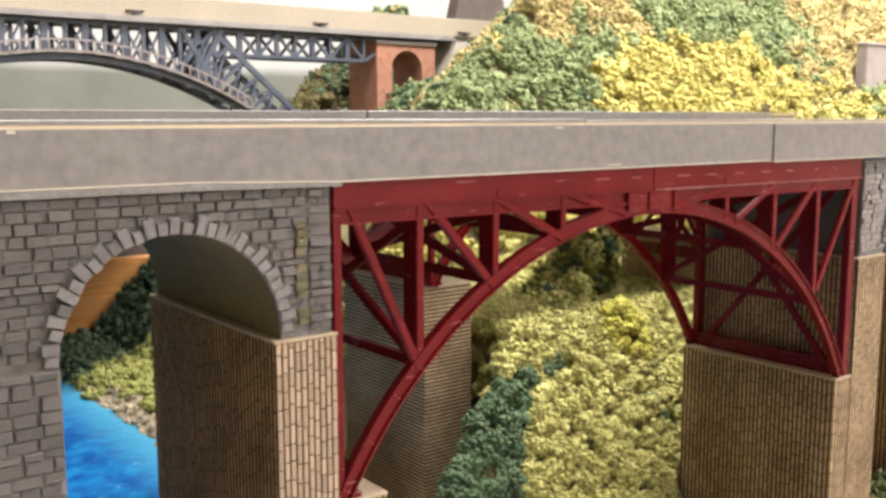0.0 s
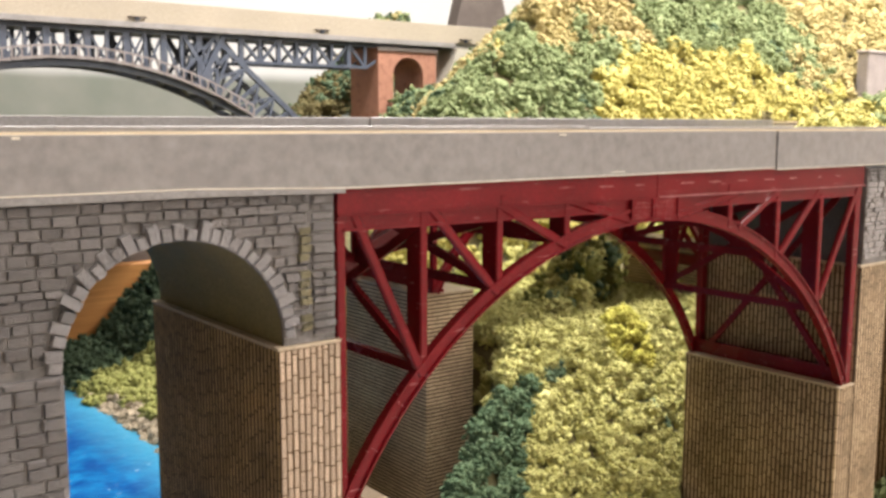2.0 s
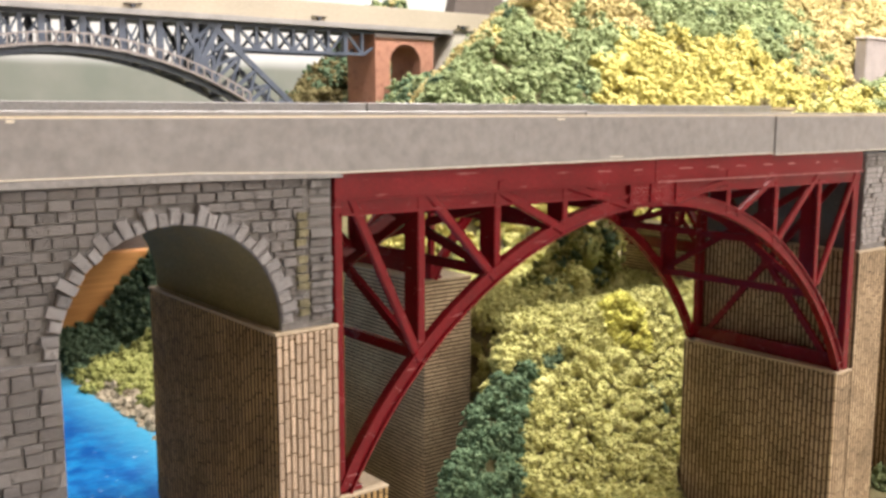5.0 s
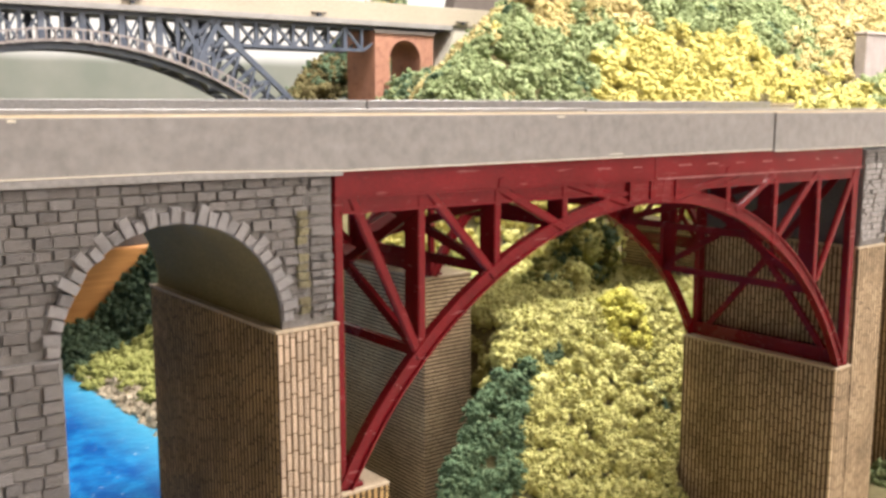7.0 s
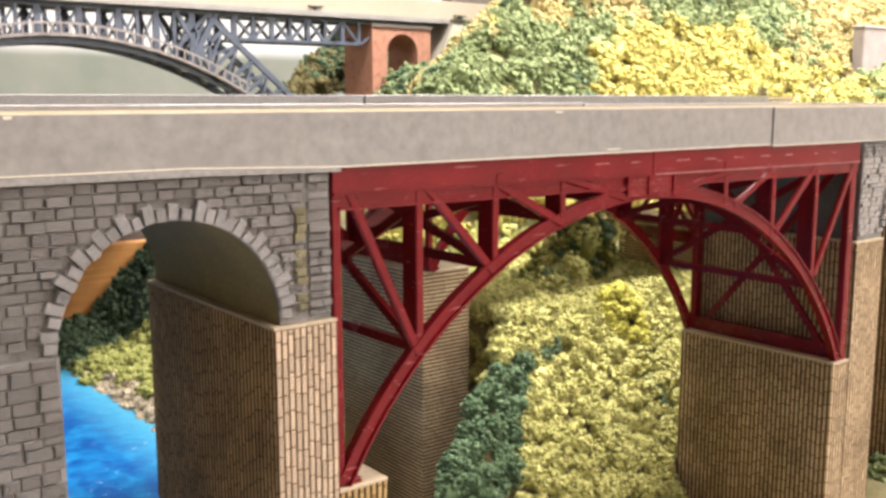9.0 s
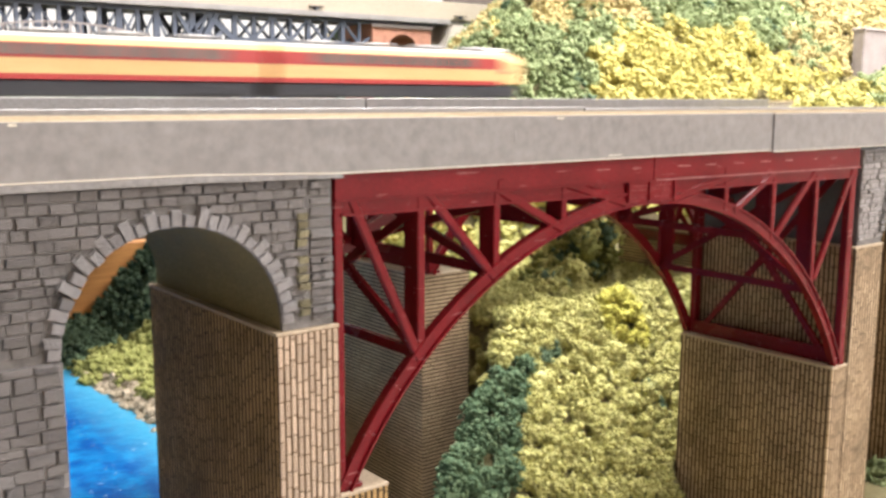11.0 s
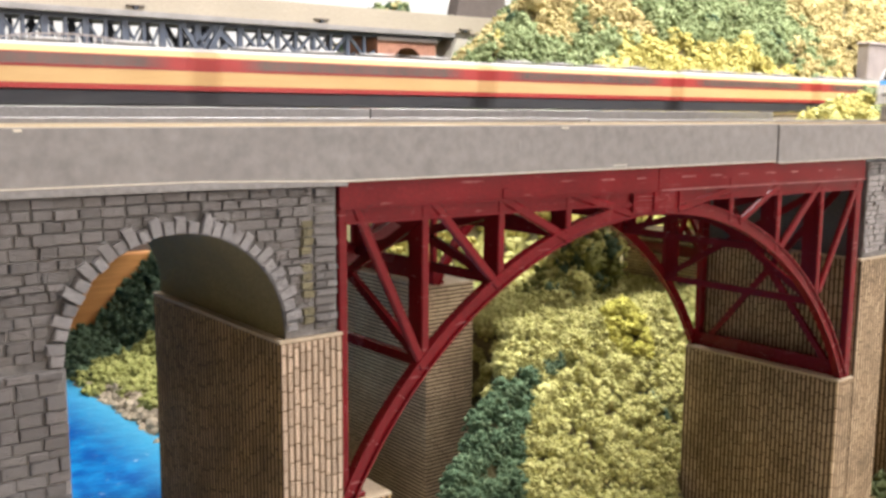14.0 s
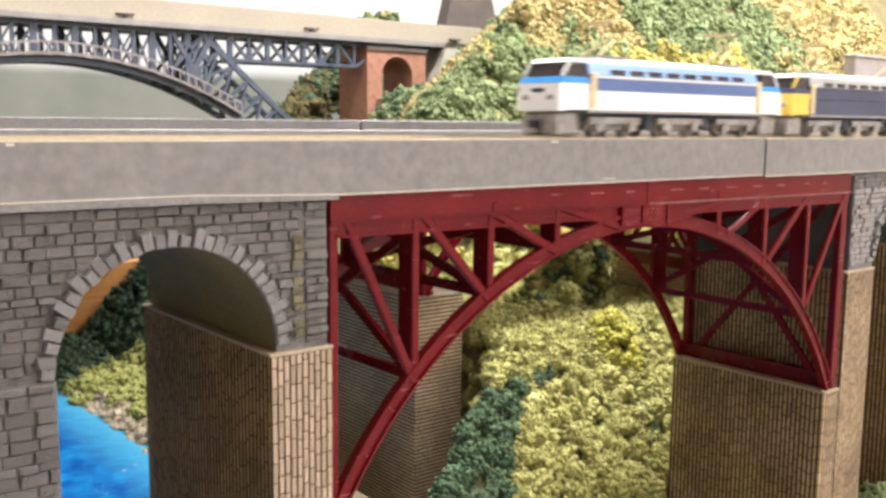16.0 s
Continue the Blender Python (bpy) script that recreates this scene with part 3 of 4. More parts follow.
# ---- bridges ----
def red_bridge(x0, length, y0, depth, zs, detail=True):
    """A maroon deck arch: two girders, two arch ribs, posts, diagonals and cross frames. zs: the height of the deck's underside."""
    th = empty("red_arch_bridge", "maroon plastic deck arch bridge on brick piers", "bridge", "maroon arch bridges")
    k = length / 0.2435
    fall = 0.0083

    def zz(x, z):
        return zs + (z - 0.1343) * k - fall * x * k

    def pt(x, y, z):
        return (x0 + x * k, y, zz(x, z))

    cx, rad, crown = 0.1175, 0.1345, 0.1220
    a0, a1 = math.asin(-0.1180 / rad), math.asin(0.1208 / rad)

    def rib_z(x):
        return crown - rad + math.sqrt(max(0.0, rad * rad - (x - cx) ** 2))

    posts = (0.0245, 0.0510, 0.0775, 0.1572, 0.1862, 0.2150)
    for side, (ya, yb, s) in enumerate(((y0, y0 + 0.0016, -1), (y0 + depth - 0.0016, y0 + depth, 1))):
        fy = ya if s < 0 else yb
        ym = (ya + yb) / 2
        girder = part("girder", bar(pt(-0.0022, ym, 0.12915), pt(0.2445, ym, 0.12915), 0.0016, 0.0115 * k), RED, th)
        # the side plates meet in an open joint over the crown
        for xa, xb in ((-0.0022, 0.11715), (0.11745, 0.2445)):
            part("upper_plate", bar(pt(xa, fy + s * 0.0003, 0.1323), pt(xb, fy + s * 0.0003, 0.1323), 0.0006, 0.0096 * k, bevel=0.00012), RED, girder)
        part("flange", bar(pt(-0.0022, fy + s * 0.0005, 0.12735), pt(0.2445, fy + s * 0.0005, 0.12735), 0.0014, 0.0005), RED, girder)
        # pale flange edge: wear, and the glint along it put into the colour
        part("worn_edge", bar(pt(0.118, fy + s * 0.00125, 0.1275), pt(0.2445, fy + s * 0.00125, 0.1275), 0.0002, 0.0004), SCUFF_GLINT, girder, "pale line along the flange, worn paint and painted glint")
        part("lower_flange", bar(pt(-0.0005, ym, 0.1237), pt(0.2425, ym, 0.1237), 0.0034, 0.0007), RED, girder)
        if detail and side == 0:
            # short dashes for scuffs and painted glints on the plate
            for x, w in ((0.0905, 0.006), (0.1070, 0.004), (0.1290, 0.007), (0.1440, 0.006), (0.1600, 0.0055), (0.1760, 0.006), (0.1915, 0.005), (0.2105, 0.0025), (0.2230, 0.0035)):
                part("scratch", bar(pt(x, fy - 0.00062, 0.1316), pt(x + w, fy - 0.00062, 0.1316), 0.00014, 0.00028), SCUFF_GLINT, girder)
            for x in (0.0519, 0.1560):
                part("bolt_plate", box((x - 0.0012, fy - 0.0009, zz(x, 0.1275)), (x + 0.0012, fy - 0.0005, zz(x, 0.1304)), 0.0002), RED, girder)
        # rib: a curved box with proud edge lips
        n = 44
        for nm, hw, yy0, yy1 in (("arch_rib", 0.0020, ya, yb + 0.0010), ("rib_lip", 0.0, fy + s * 0.0008, fy)):
            bm = bmesh.new()
            spans = ((-0.0020, 0.0020),) if hw else ((-0.0022, -0.0016), (0.0016, 0.0022))
            for lo, hi in spans:
                out, inn = [], []
                for i in range(n + 1):
                    a = a0 + (a1 - a0) * i / n
                    for lst, d in ((out, hi), (inn, lo)):
                        x, z = cx + (rad + d) * math.sin(a), crown - rad + (rad + d) * math.cos(a)
                        lst.append((x0 + x * k, zz(x, z)))
                prism(out + inn[::-1], min(yy0, yy1), max(yy0, yy1), bm)
            part(nm, bm, RED, th)
        for x, zl, w in ((-0.0010, 0.0525, 0.0026), (0.2414, 0.0455, 0.0042)):
            part("end_post", bar(pt(x, fy - s * 0.0012, zl), pt(x, fy - s * 0.0012, 0.1275), w, 0.0030, bevel=0.0003), RED, th)
            part("foot_plate", box((x0 + (x - 0.0012) * k, min(fy, fy - s * 0.006), zz(x, zl) - 0.0006), (x0 + (x + 0.0065) * k if x < 0.1 else x0 + (x + 0.003) * k, max(fy, fy - s * 0.006), zz(x, zl) + 0.0008), 0.0002), RED, th)
        for x in posts:
            z = rib_z(x)
            bm = bmesh.new()
            bar(pt(x, fy - s * 0.0004, z - 0.001), pt(x, fy - s * 0.0004, 0.1272), 0.0025, 0.0014, bm, 0.0003)
            bar(pt(x + 0.0004, fy - s * 0.0042, z - 0.001), pt(x + 0.0004, fy - s * 0.0042, 0.1240), 0.0011, 0.0064, bm)
            part("post", bm, RED, th)
        for xa, za, xb, zb in ((0.0026, 0.1282, 0.0243, 0.0830), (0.0266, 0.1282, 0.0508, 0.1025), (0.0498, 0.1284, 0.0780, 0.1142), (0.0770, 0.1283, 0.1062, 0.1204),
                               (0.1280, 0.1208, 0.1640, 0.1280), (0.1620, 0.1145, 0.1880, 0.1282), (0.1880, 0.1030, 0.2150, 0.1282), (0.2165, 0.0840, 0.2412, 0.1268)):
            part("diagonal", bar(pt(xa, fy - s * 0.0005, za), pt(xb, fy - s * 0.0005, zb), 0.0020, 0.0028, bevel=0.0005), RED, th)
        # crown panels with rivets
        crown_panel = part("crown_panel", bar(pt(0.1046, fy, 0.1240), pt(0.1280, fy, 0.1240), 0.0014, 0.0066 * k), RED, th)
        for x in (0.1053, 0.1152, 0.1164, 0.1276):
            part("stiffener", bar(pt(x, fy + s * 0.0008, 0.1212), pt(x, fy + s * 0.0008, 0.1270), 0.0010, 0.0011), RED, crown_panel)
        if detail and side == 0:
            bm = bmesh.new()
            for i in range(5):
                for j in range(4):
                    for xc in (0.1070, 0.1182):
                        bmesh.ops.create_icosphere(bm, subdivisions=1, radius=0.00024, matrix=Matrix.Translation(pt(xc + 0.0016 * i + (0.0008 if j % 2 else 0.0), fy - 0.0007, 0.1222 + 0.0012 * j)))
            tagged(part("riveting", bm, SCUFF_GLINT, crown_panel), kind="stuff")
            bm = bmesh.new()
            for i in range(22):
                a = a0 + 0.02 + (a1 - a0 - 0.04) * i / 21
                if i < 3 or i > 18:
                    for d in (-0.0008, 0.0008):
                        x, z = cx + (rad + d) * math.sin(a), crown - rad + (rad + d) * math.cos(a)
                        bmesh.ops.create_icosphere(bm, subdivisions=1, radius=0.0003, matrix=Matrix.Translation(pt(x, fy - 0.0001, z)))
            tagged(part("riveting", bm, SCUFF_GLINT, th), kind="stuff")
    ya, yb = y0 + 0.001, y0 + depth - 0.001
    for x in posts + (0.0985, 0.1365):
        z = rib_z(x)
        part("cross_strut", bar(pt(x, ya, z), pt(x, yb, z), 0.0020, 0.0027), RED, th)
        part("top_strut", bar(pt(x, ya, 0.1246), pt(x, yb, 0.1246), 0.0018, 0.0026), RED, th)
        if z < 0.116:
            part("cross_brace", bar(pt(x, ya, z), pt(x, yb, 0.1240), 0.0017, 0.0026), RED, th)
            part("cross_brace", bar(pt(x, yb, z), pt(x, ya, 0.1240), 0.0014, 0.0026), RED, th)
    for x, zl in ((0.0005, 0.0560), (0.2400, 0.0492)):
        part("end_beam", bar(pt(x, ya, zl), pt(x, yb, zl), 0.0030, 0.0062), RED, th)
        part("cross_brace", bar(pt(x, ya + 0.006, zl), pt(x, yb - 0.006, 0.1235), 0.0018, 0.0026), RED, th)
        part("cross_brace", bar(pt(x, ya + 0.006, 0.1235), pt(x, yb - 0.006, zl), 0.0015, 0.0026), RED, th)
    return th


red_bridge(0.0, 0.2435, 0.0012, 0.0748, 0.1343)
red_bridge(0.1345, 0.204, 0.1385, 0.068, 0.1430, detail=False)


def pier(name, label, blocks, y0, y1, mat, cap_mat):
    """Card-built pier of one or two blocks; each block is (x0, x1, top), with a pale cut edge round its top."""
    th = empty(name, label, "bridge pier", "brick piers")
    for x0, x1, top in blocks:
        body = part("shaft", box((x0, y0, -0.104), (x1, y1, top - 0.0007), 0.00015), mat, th)
        part("cap", box((x0 - 0.0002, y0 - 0.0002, top - 0.0007), (x1 + 0.0002, y1 + 0.0002, top)), cap_mat, body, "bare cut card edge")
    return th


PIER_L = pier("brick_pier", "tan card pier with upright brick courses under the stone arch", ((-0.0193, -0.0022, 0.0968), (-0.0020, 0.0125, 0.0518)), 0.0, 0.0785, BRICK_UP, CAP)
PIER_R = pier("brick_pier", "tan card pier with upright brick courses and a low step", ((0.2334, 0.2448, 0.0441), (0.2450, 0.2670, 0.0928)), 0.0, 0.0760, BRICK_UP_R, CAP)
pier("brick_pier", "tan card pier with level brick courses under the second bridge", ((0.1300, 0.1575, 0.0733),), 0.1400, 0.2070, BRICK_LEVEL, CAP)
pier("brick_pier", "tan card pier with level brick courses beside the mound", ((0.3350, 0.3640, 0.0790),), 0.1400, 0.2050, BRICK_LEVEL, CAP)
pier("brick_pier", "shaded tan card pier beyond the arch", ((0.3190, 0.3430, 0.0968),), 0.0, 0.0785, BRICK_UP_R, CAP)


def arc(cx, cz, r, a0, a1, n):
    return [(cx + r * math.cos(a0 + (a1 - a0) * i / n), cz + r * math.sin(a0 + (a1 - a0) * i / n)) for i in range(n + 1)]


def stone_wall_left():
    th = empty("stone_viaduct", "grey embossed stone viaduct with a round arch", "viaduct", "stone viaducts")
    o = [(-0.30, -0.104), (-0.0687, -0.104), (-0.0687, 0.0985)] + arc(-0.0429, 0.0985, 0.0258, math.pi, 0, 32) + [(-0.0171, 0.0969), (-0.0030, 0.0969), (-0.0030, 0.1329), (-0.039, 0.1335), (-0.30, 0.1340)]
    wall = part("wall", prism(o, 0.0012, 0.0022), MORTAR, th, "dark recessed joints between the stones")
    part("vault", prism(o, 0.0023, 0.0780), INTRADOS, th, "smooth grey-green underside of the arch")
    pilaster = part("pilaster", box((-0.30, -0.0003, -0.104), (-0.0687, 0.0011, 0.0984)), MORTAR, th, "lower wall standing proud of the arch")
    return th, wall, pilaster


STONE_L, WALL_L, PILASTER = stone_wall_left()


def stone_wall_right():
    th = empty("stone_viaduct", "grey embossed stone viaduct beyond the arch bridge", "viaduct", "stone viaducts")
    o = [(0.2475, 0.0929), (0.2672, 0.0929), (0.2672, 0.0975)] + arc(0.2930, 0.0975, 0.0258, math.pi, 0, 32) + [(0.3188, 0.0969), (0.3440, 0.0969), (0.3440, 0.1323), (0.2475, 0.1323)]
    wall = part("wall", prism(o, 0.0012, 0.0022), MORTAR, th, "dark recessed joints between the stones")
    part("vault", prism(o, 0.0023, 0.0760), SLATE, th, "dark slate-grey card body")
    return th, wall


STONE_R, WALL_R = stone_wall_right()


def deck_near():
    th = empty("viaduct_deck", "grey painted railway deck with low side walls", "bridge deck", "railway decks")
    part("slab", box((-0.6, 0.0040, 0.1352), (2.3, 0.0785, 0.1436)), BALLAST, th, "grey-tan deck floor")
    # the lower edge climbs towards the near end, over a grey ledge that lies on the stones
    def under(x):
        return 0.1341 + 0.033 * min(0.039, max(0.0, -x))

    for x0, x1, z1, dy in ((-0.6, 0.1803, 0.1473, 0.0), (0.1811, 2.3, 0.1471, -0.0003)):
        z0, za, zm = (0.1336, 0.1336, 0.1336) if x0 > 0 else (under(x1), under(x0), under(0.0))
        mid = [] if x0 > 0 else [(-0.039, za), (0.0, zm)]
        wall = part("side_wall", prism([(x0, za)] + mid + [(x1, z0), (x1, z1), (x0, z1)], dy - 0.0005, dy + 0.0016), CONCRETE, th)
        lip = [(x0, za)] + mid + [(x1, z0)]
        part("pale_lip", prism([(x, z - 0.0001) for x, z in lip] + [(x, z + 0.0002) for x, z in lip[::-1]], dy - 0.0007, dy - 0.0003), EDGE, wall, "bare pale card edge")
        part("pale_lip", box((x0, dy - 0.0002, z1 - 0.0001), (x1, dy + 0.0012, z1 + 0.00012)), EDGE, wall, "bare pale card edge")
    part("ledge", prism([(-0.6, 0.1341), (-0.039, 0.1336), (-0.0006, 0.1330), (-0.0006, under(0) - 0.0002), (-0.039, under(-0.6) - 0.0002), (-0.6, under(-0.6) - 0.0002)], -0.0008, 0.0100), CONCRETE_B, th, "darker plastic ledge over the stones")
    for x0, x1, z1 in ((-0.6, 0.1668, 0.1488), (0.1674, 2.3, 0.1482)):
        part("far_side_wall", box((x0, 0.0785, 0.1330), (x1, 0.0803, z1), 0.0002), CONCRETE, th)
    return th


def deck_far():
    th = empty("viaduct_deck", "grey second railway deck behind the first", "bridge deck", "railway decks")
    part("slab", box((-3.8, 0.1372, 0.1432), (3.4, 0.2080, 0.1492)), BALLAST, th, "grey-tan deck floor")
    part("side_wall", box((-3.8, 0.1356, 0.1405), (0.0970, 0.1372, 0.1520), 0.0002), CONCRETE_B, th)
    part("side_wall", box((0.0975, 0.1352, 0.1405), (0.3850, 0.1372, 0.1521), 0.0002), CONCRETE, th)
    return th


deck = deck_near()
deck_far()
for x, z, w, h, mat in ((-0.0755, 0.1468, 0.0016, 0.0006, EDGE), (0.0735, 0.1466, 0.0030, 0.0005, EDGE), (0.0560, 0.1418, 0.0007, 0.0032, CONCRETE_B), (0.0975, 0.1352, 0.0060, 0.0003, EDGE), (0.0280, 0.1352, 0.0012, 0.0008, CONCRETE_B)):
    part("paint_chip", bar((x - w / 2, -0.00052, z), (x + w / 2, -0.00052, z), 0.00012, h), mat, deck, "small chip in the paint")


def track(label, y, x0, x1, top):
    th = empty("railway_track", label, "railway track", "railway tracks")
    for dy in (-0.0047, 0.0047):
        part("rail", box((x0, y + dy - 0.0004, top - 0.0017), (x1, y + dy + 0.0004, top)), RAIL, th)
    bm = bmesh.new()
    x = x0
    while x < x1:
        box((x, y - 0.0085, top - 0.0029), (x + 0.0017, y + 0.0085, top - 0.0016), bm=bm)
        x += 0.0042 if -0.3 < x < 1.0 else 0.012
    tagged(part("sleepers", bm, SLEEPER, th), kind="stuff")


track("brassy rails on brown sleepers along the near deck", 0.0215, -0.6, 2.3, 0.1474)
track("brassy rails on brown sleepers beside the far wall", 0.0545, -0.6, 2.3, 0.1474)
track("brassy rails on brown sleepers along the second deck", 0.1600, -3.8, 3.4, 0.1515)


# ---- the far steel viaduct ----
FY = 0.75


def steel_viaduct():
    th = empty("steel_arch_viaduct", "beige railway viaduct on a slate-blue trussed arch", "bridge", "")
    y0, y1 = FY, FY + 0.05
    part("fascia", box((-0.9, y0, 0.2475), (0.74, y0 + 0.003, 0.2690), 0.0004), BEIGE, th, "beige card side wall")
    part("fascia", box((-0.9, y1 - 0.003, 0.2475), (0.74, y1, 0.2690), 0.0004), BEIGE, th, "beige card side wall")
    part("deck", box((-0.9, y0 + 0.0031, 0.2420), (0.74, y1 - 0.0031, 0.2500)), CONCRETE, th)
    part("kerb", box((-0.9, y0 - 0.004, 0.2415), (0.632, y0 + 0.003, 0.2473), 0.0004), CONCRETE_B, th, "grey ledge under the side wall")
    # Dark beam that paints in the shade under the deck.
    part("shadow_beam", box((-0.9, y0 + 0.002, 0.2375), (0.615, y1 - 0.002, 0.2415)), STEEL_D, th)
    for x in (-0.135, 0.025, 0.232, 0.443, 0.650):
        br = part("mast_bracket", box((x - 0.002, y0 - 0.003, 0.2490), (x + 0.002, y0 - 0.0002, 0.2520)), STEEL_D, th)
        part("bracket_arm", box((x - 0.009, y0 - 0.0035, 0.2518), (x + 0.009, y0 - 0.0002, 0.2530)), ROCKWALL, br)
    # deck truss
    zt, zb = 0.2385, 0.2135
    ax = 0.165

    def low(x):
        return 0.2062 - 1.5 * (x - ax) ** 2

    def ribbon(xa, xb, d0, d1, y0, y1, n=44):
        xs = [xa + (xb - xa) * i / n for i in range(n + 1)]
        return prism([(x, low(x) + d1) for x in xs] + [(x, low(x) + d0) for x in xs[::-1]], y0, y1)

    for y in (y0 + 0.004, y1 - 0.004):
        # The far truss takes the darkened copy, its shade put into the colour.
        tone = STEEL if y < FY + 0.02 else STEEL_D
        part("top_chord", bar((-0.9, y, zt), (0.545, y, zt), 0.0032, 0.0030), STEEL, th)
        part("bottom_chord", bar((0.335, y, zb), (0.505, y, zb), 0.0032, 0.0034), STEEL, th)
        part("end_strut", bar((0.505, y, zb), (0.545, y, zt), 0.0028, 0.0028), STEEL, th)
        x, i = 0.345, 0
        while x < 0.51:
            part("truss_post", bar((x, y, zb), (x, y, zt), 0.0034 if i % 2 else 0.0050, 0.0034), STEEL, th)
            if x + 0.0225 < 0.52:
                a, b = ((x, y, zt), (x + 0.0225, y, zb)) if i % 2 == 0 else ((x, y, zb), (x + 0.0225, y, zt))
                part("truss_diagonal", bar(a, b, 0.0028, 0.0030), STEEL, th)
            x, i = x + 0.0225, i + 1
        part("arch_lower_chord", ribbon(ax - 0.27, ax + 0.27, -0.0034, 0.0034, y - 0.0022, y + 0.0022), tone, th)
        for s in (1, -1):
            xh, xf = ax + s * 0.150, ax + s * 0.288
            part("haunch_chord", bar((xh, y, zt - 0.001), (xf, y, 0.118), 0.0046, 0.0056), STEEL, th)
            for j in range(8):
                f, g = j / 8, (j + 1) / 8
                xa, za = xh + (xf - xh) * f, zt - 0.001 + (0.118 - zt + 0.001) * f
                xn, zn = xh + (xf - xh) * g, zt - 0.001 + (0.118 - zt + 0.001) * g
                xb, xc = ax + s * (0.105 + 0.165 * f), ax + s * (0.105 + 0.165 * g)
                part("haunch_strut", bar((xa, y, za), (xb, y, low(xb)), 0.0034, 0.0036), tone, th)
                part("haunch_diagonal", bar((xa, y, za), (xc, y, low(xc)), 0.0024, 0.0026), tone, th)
                if j % 2:
                    part("haunch_diagonal", bar((xn, y, zn), (xb, y, low(xb)), 0.0022, 0.0024), tone, th)
        x, i = ax - 0.285, 0
        while x < ax + 0.16:
            if abs(x - ax) < 0.165:
                zl = low(x) + 0.002
                part("spandrel_post", bar((x, y, zl), (x, y, zt), 0.0034 if i % 2 else 0.0062, 0.0034), STEEL, th)
                xn = x + 0.019
                if abs(xn - ax) < 0.165:
                    a, b = ((x, y, zt), (xn, y, low(xn) + 0.002)) if i % 2 == 0 else ((x, y, zl), (xn, y, zt))
                    part("spandrel_diagonal", bar(a, b, 0.0020, 0.0022), STEEL, th)
                    if i % 3 == 0:
                        part("spandrel_diagonal", bar((x, y, zl), (xn, y, zt), 0.0018, 0.0020), STEEL, th)
            x, i = x + 0.019, i + 1

    # Struts, laterals and crown plate between the trusses: shade painted into the colour.
    for i in range(19):
        x = ax - 0.25 + i * 0.5 / 18
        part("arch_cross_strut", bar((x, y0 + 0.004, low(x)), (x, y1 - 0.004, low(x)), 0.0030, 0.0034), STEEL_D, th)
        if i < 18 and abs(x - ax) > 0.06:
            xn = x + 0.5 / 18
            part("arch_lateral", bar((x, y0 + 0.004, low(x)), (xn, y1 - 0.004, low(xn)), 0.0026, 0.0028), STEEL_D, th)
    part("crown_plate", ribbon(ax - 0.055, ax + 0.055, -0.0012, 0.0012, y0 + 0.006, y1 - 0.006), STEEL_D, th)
    # catwalk with its railing along the near chord
    walkway = part("catwalk", ribbon(ax - 0.19, ax + 0.19, 0.0036, 0.0062, y0 - 0.004, y0 + 0.001), CATWALK, th, "rosy-grey catwalk")
    part("handrail", ribbon(ax - 0.19, ax + 0.19, 0.0145, 0.0163, y0 - 0.0046, y0 - 0.0034), CATWALK, walkway)
    for i in range(45):
        x = ax - 0.19 + 0.38 * i / 44
        part("baluster", bar((x, y0 - 0.004, low(x) + 0.005), (x, y0 - 0.004, low(x) + 0.0150), 0.0013, 0.0013), CATWALK, walkway)
    for s in (1, -1):
        xa, xb = ax + s * 0.128, ax + s * 0.160
        # Far tower posts and the braces get the same painted shade.
        for y, tone in ((y0 + 0.004, STEEL), (y1 - 0.004, STEEL_D)):
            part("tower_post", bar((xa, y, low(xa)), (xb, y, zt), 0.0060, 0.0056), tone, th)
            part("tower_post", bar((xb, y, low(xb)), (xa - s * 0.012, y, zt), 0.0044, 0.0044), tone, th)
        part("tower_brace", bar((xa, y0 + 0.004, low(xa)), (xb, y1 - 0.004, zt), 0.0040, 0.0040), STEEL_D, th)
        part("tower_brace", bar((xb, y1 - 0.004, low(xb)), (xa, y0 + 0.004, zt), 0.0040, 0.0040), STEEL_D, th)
        part("tower_brace", bar((xb, y0 + 0.004, 0.205), (xb, y1 - 0.004, 0.205), 0.0040, 0.0040), STEEL_D, th)
    return th


steel_viaduct()


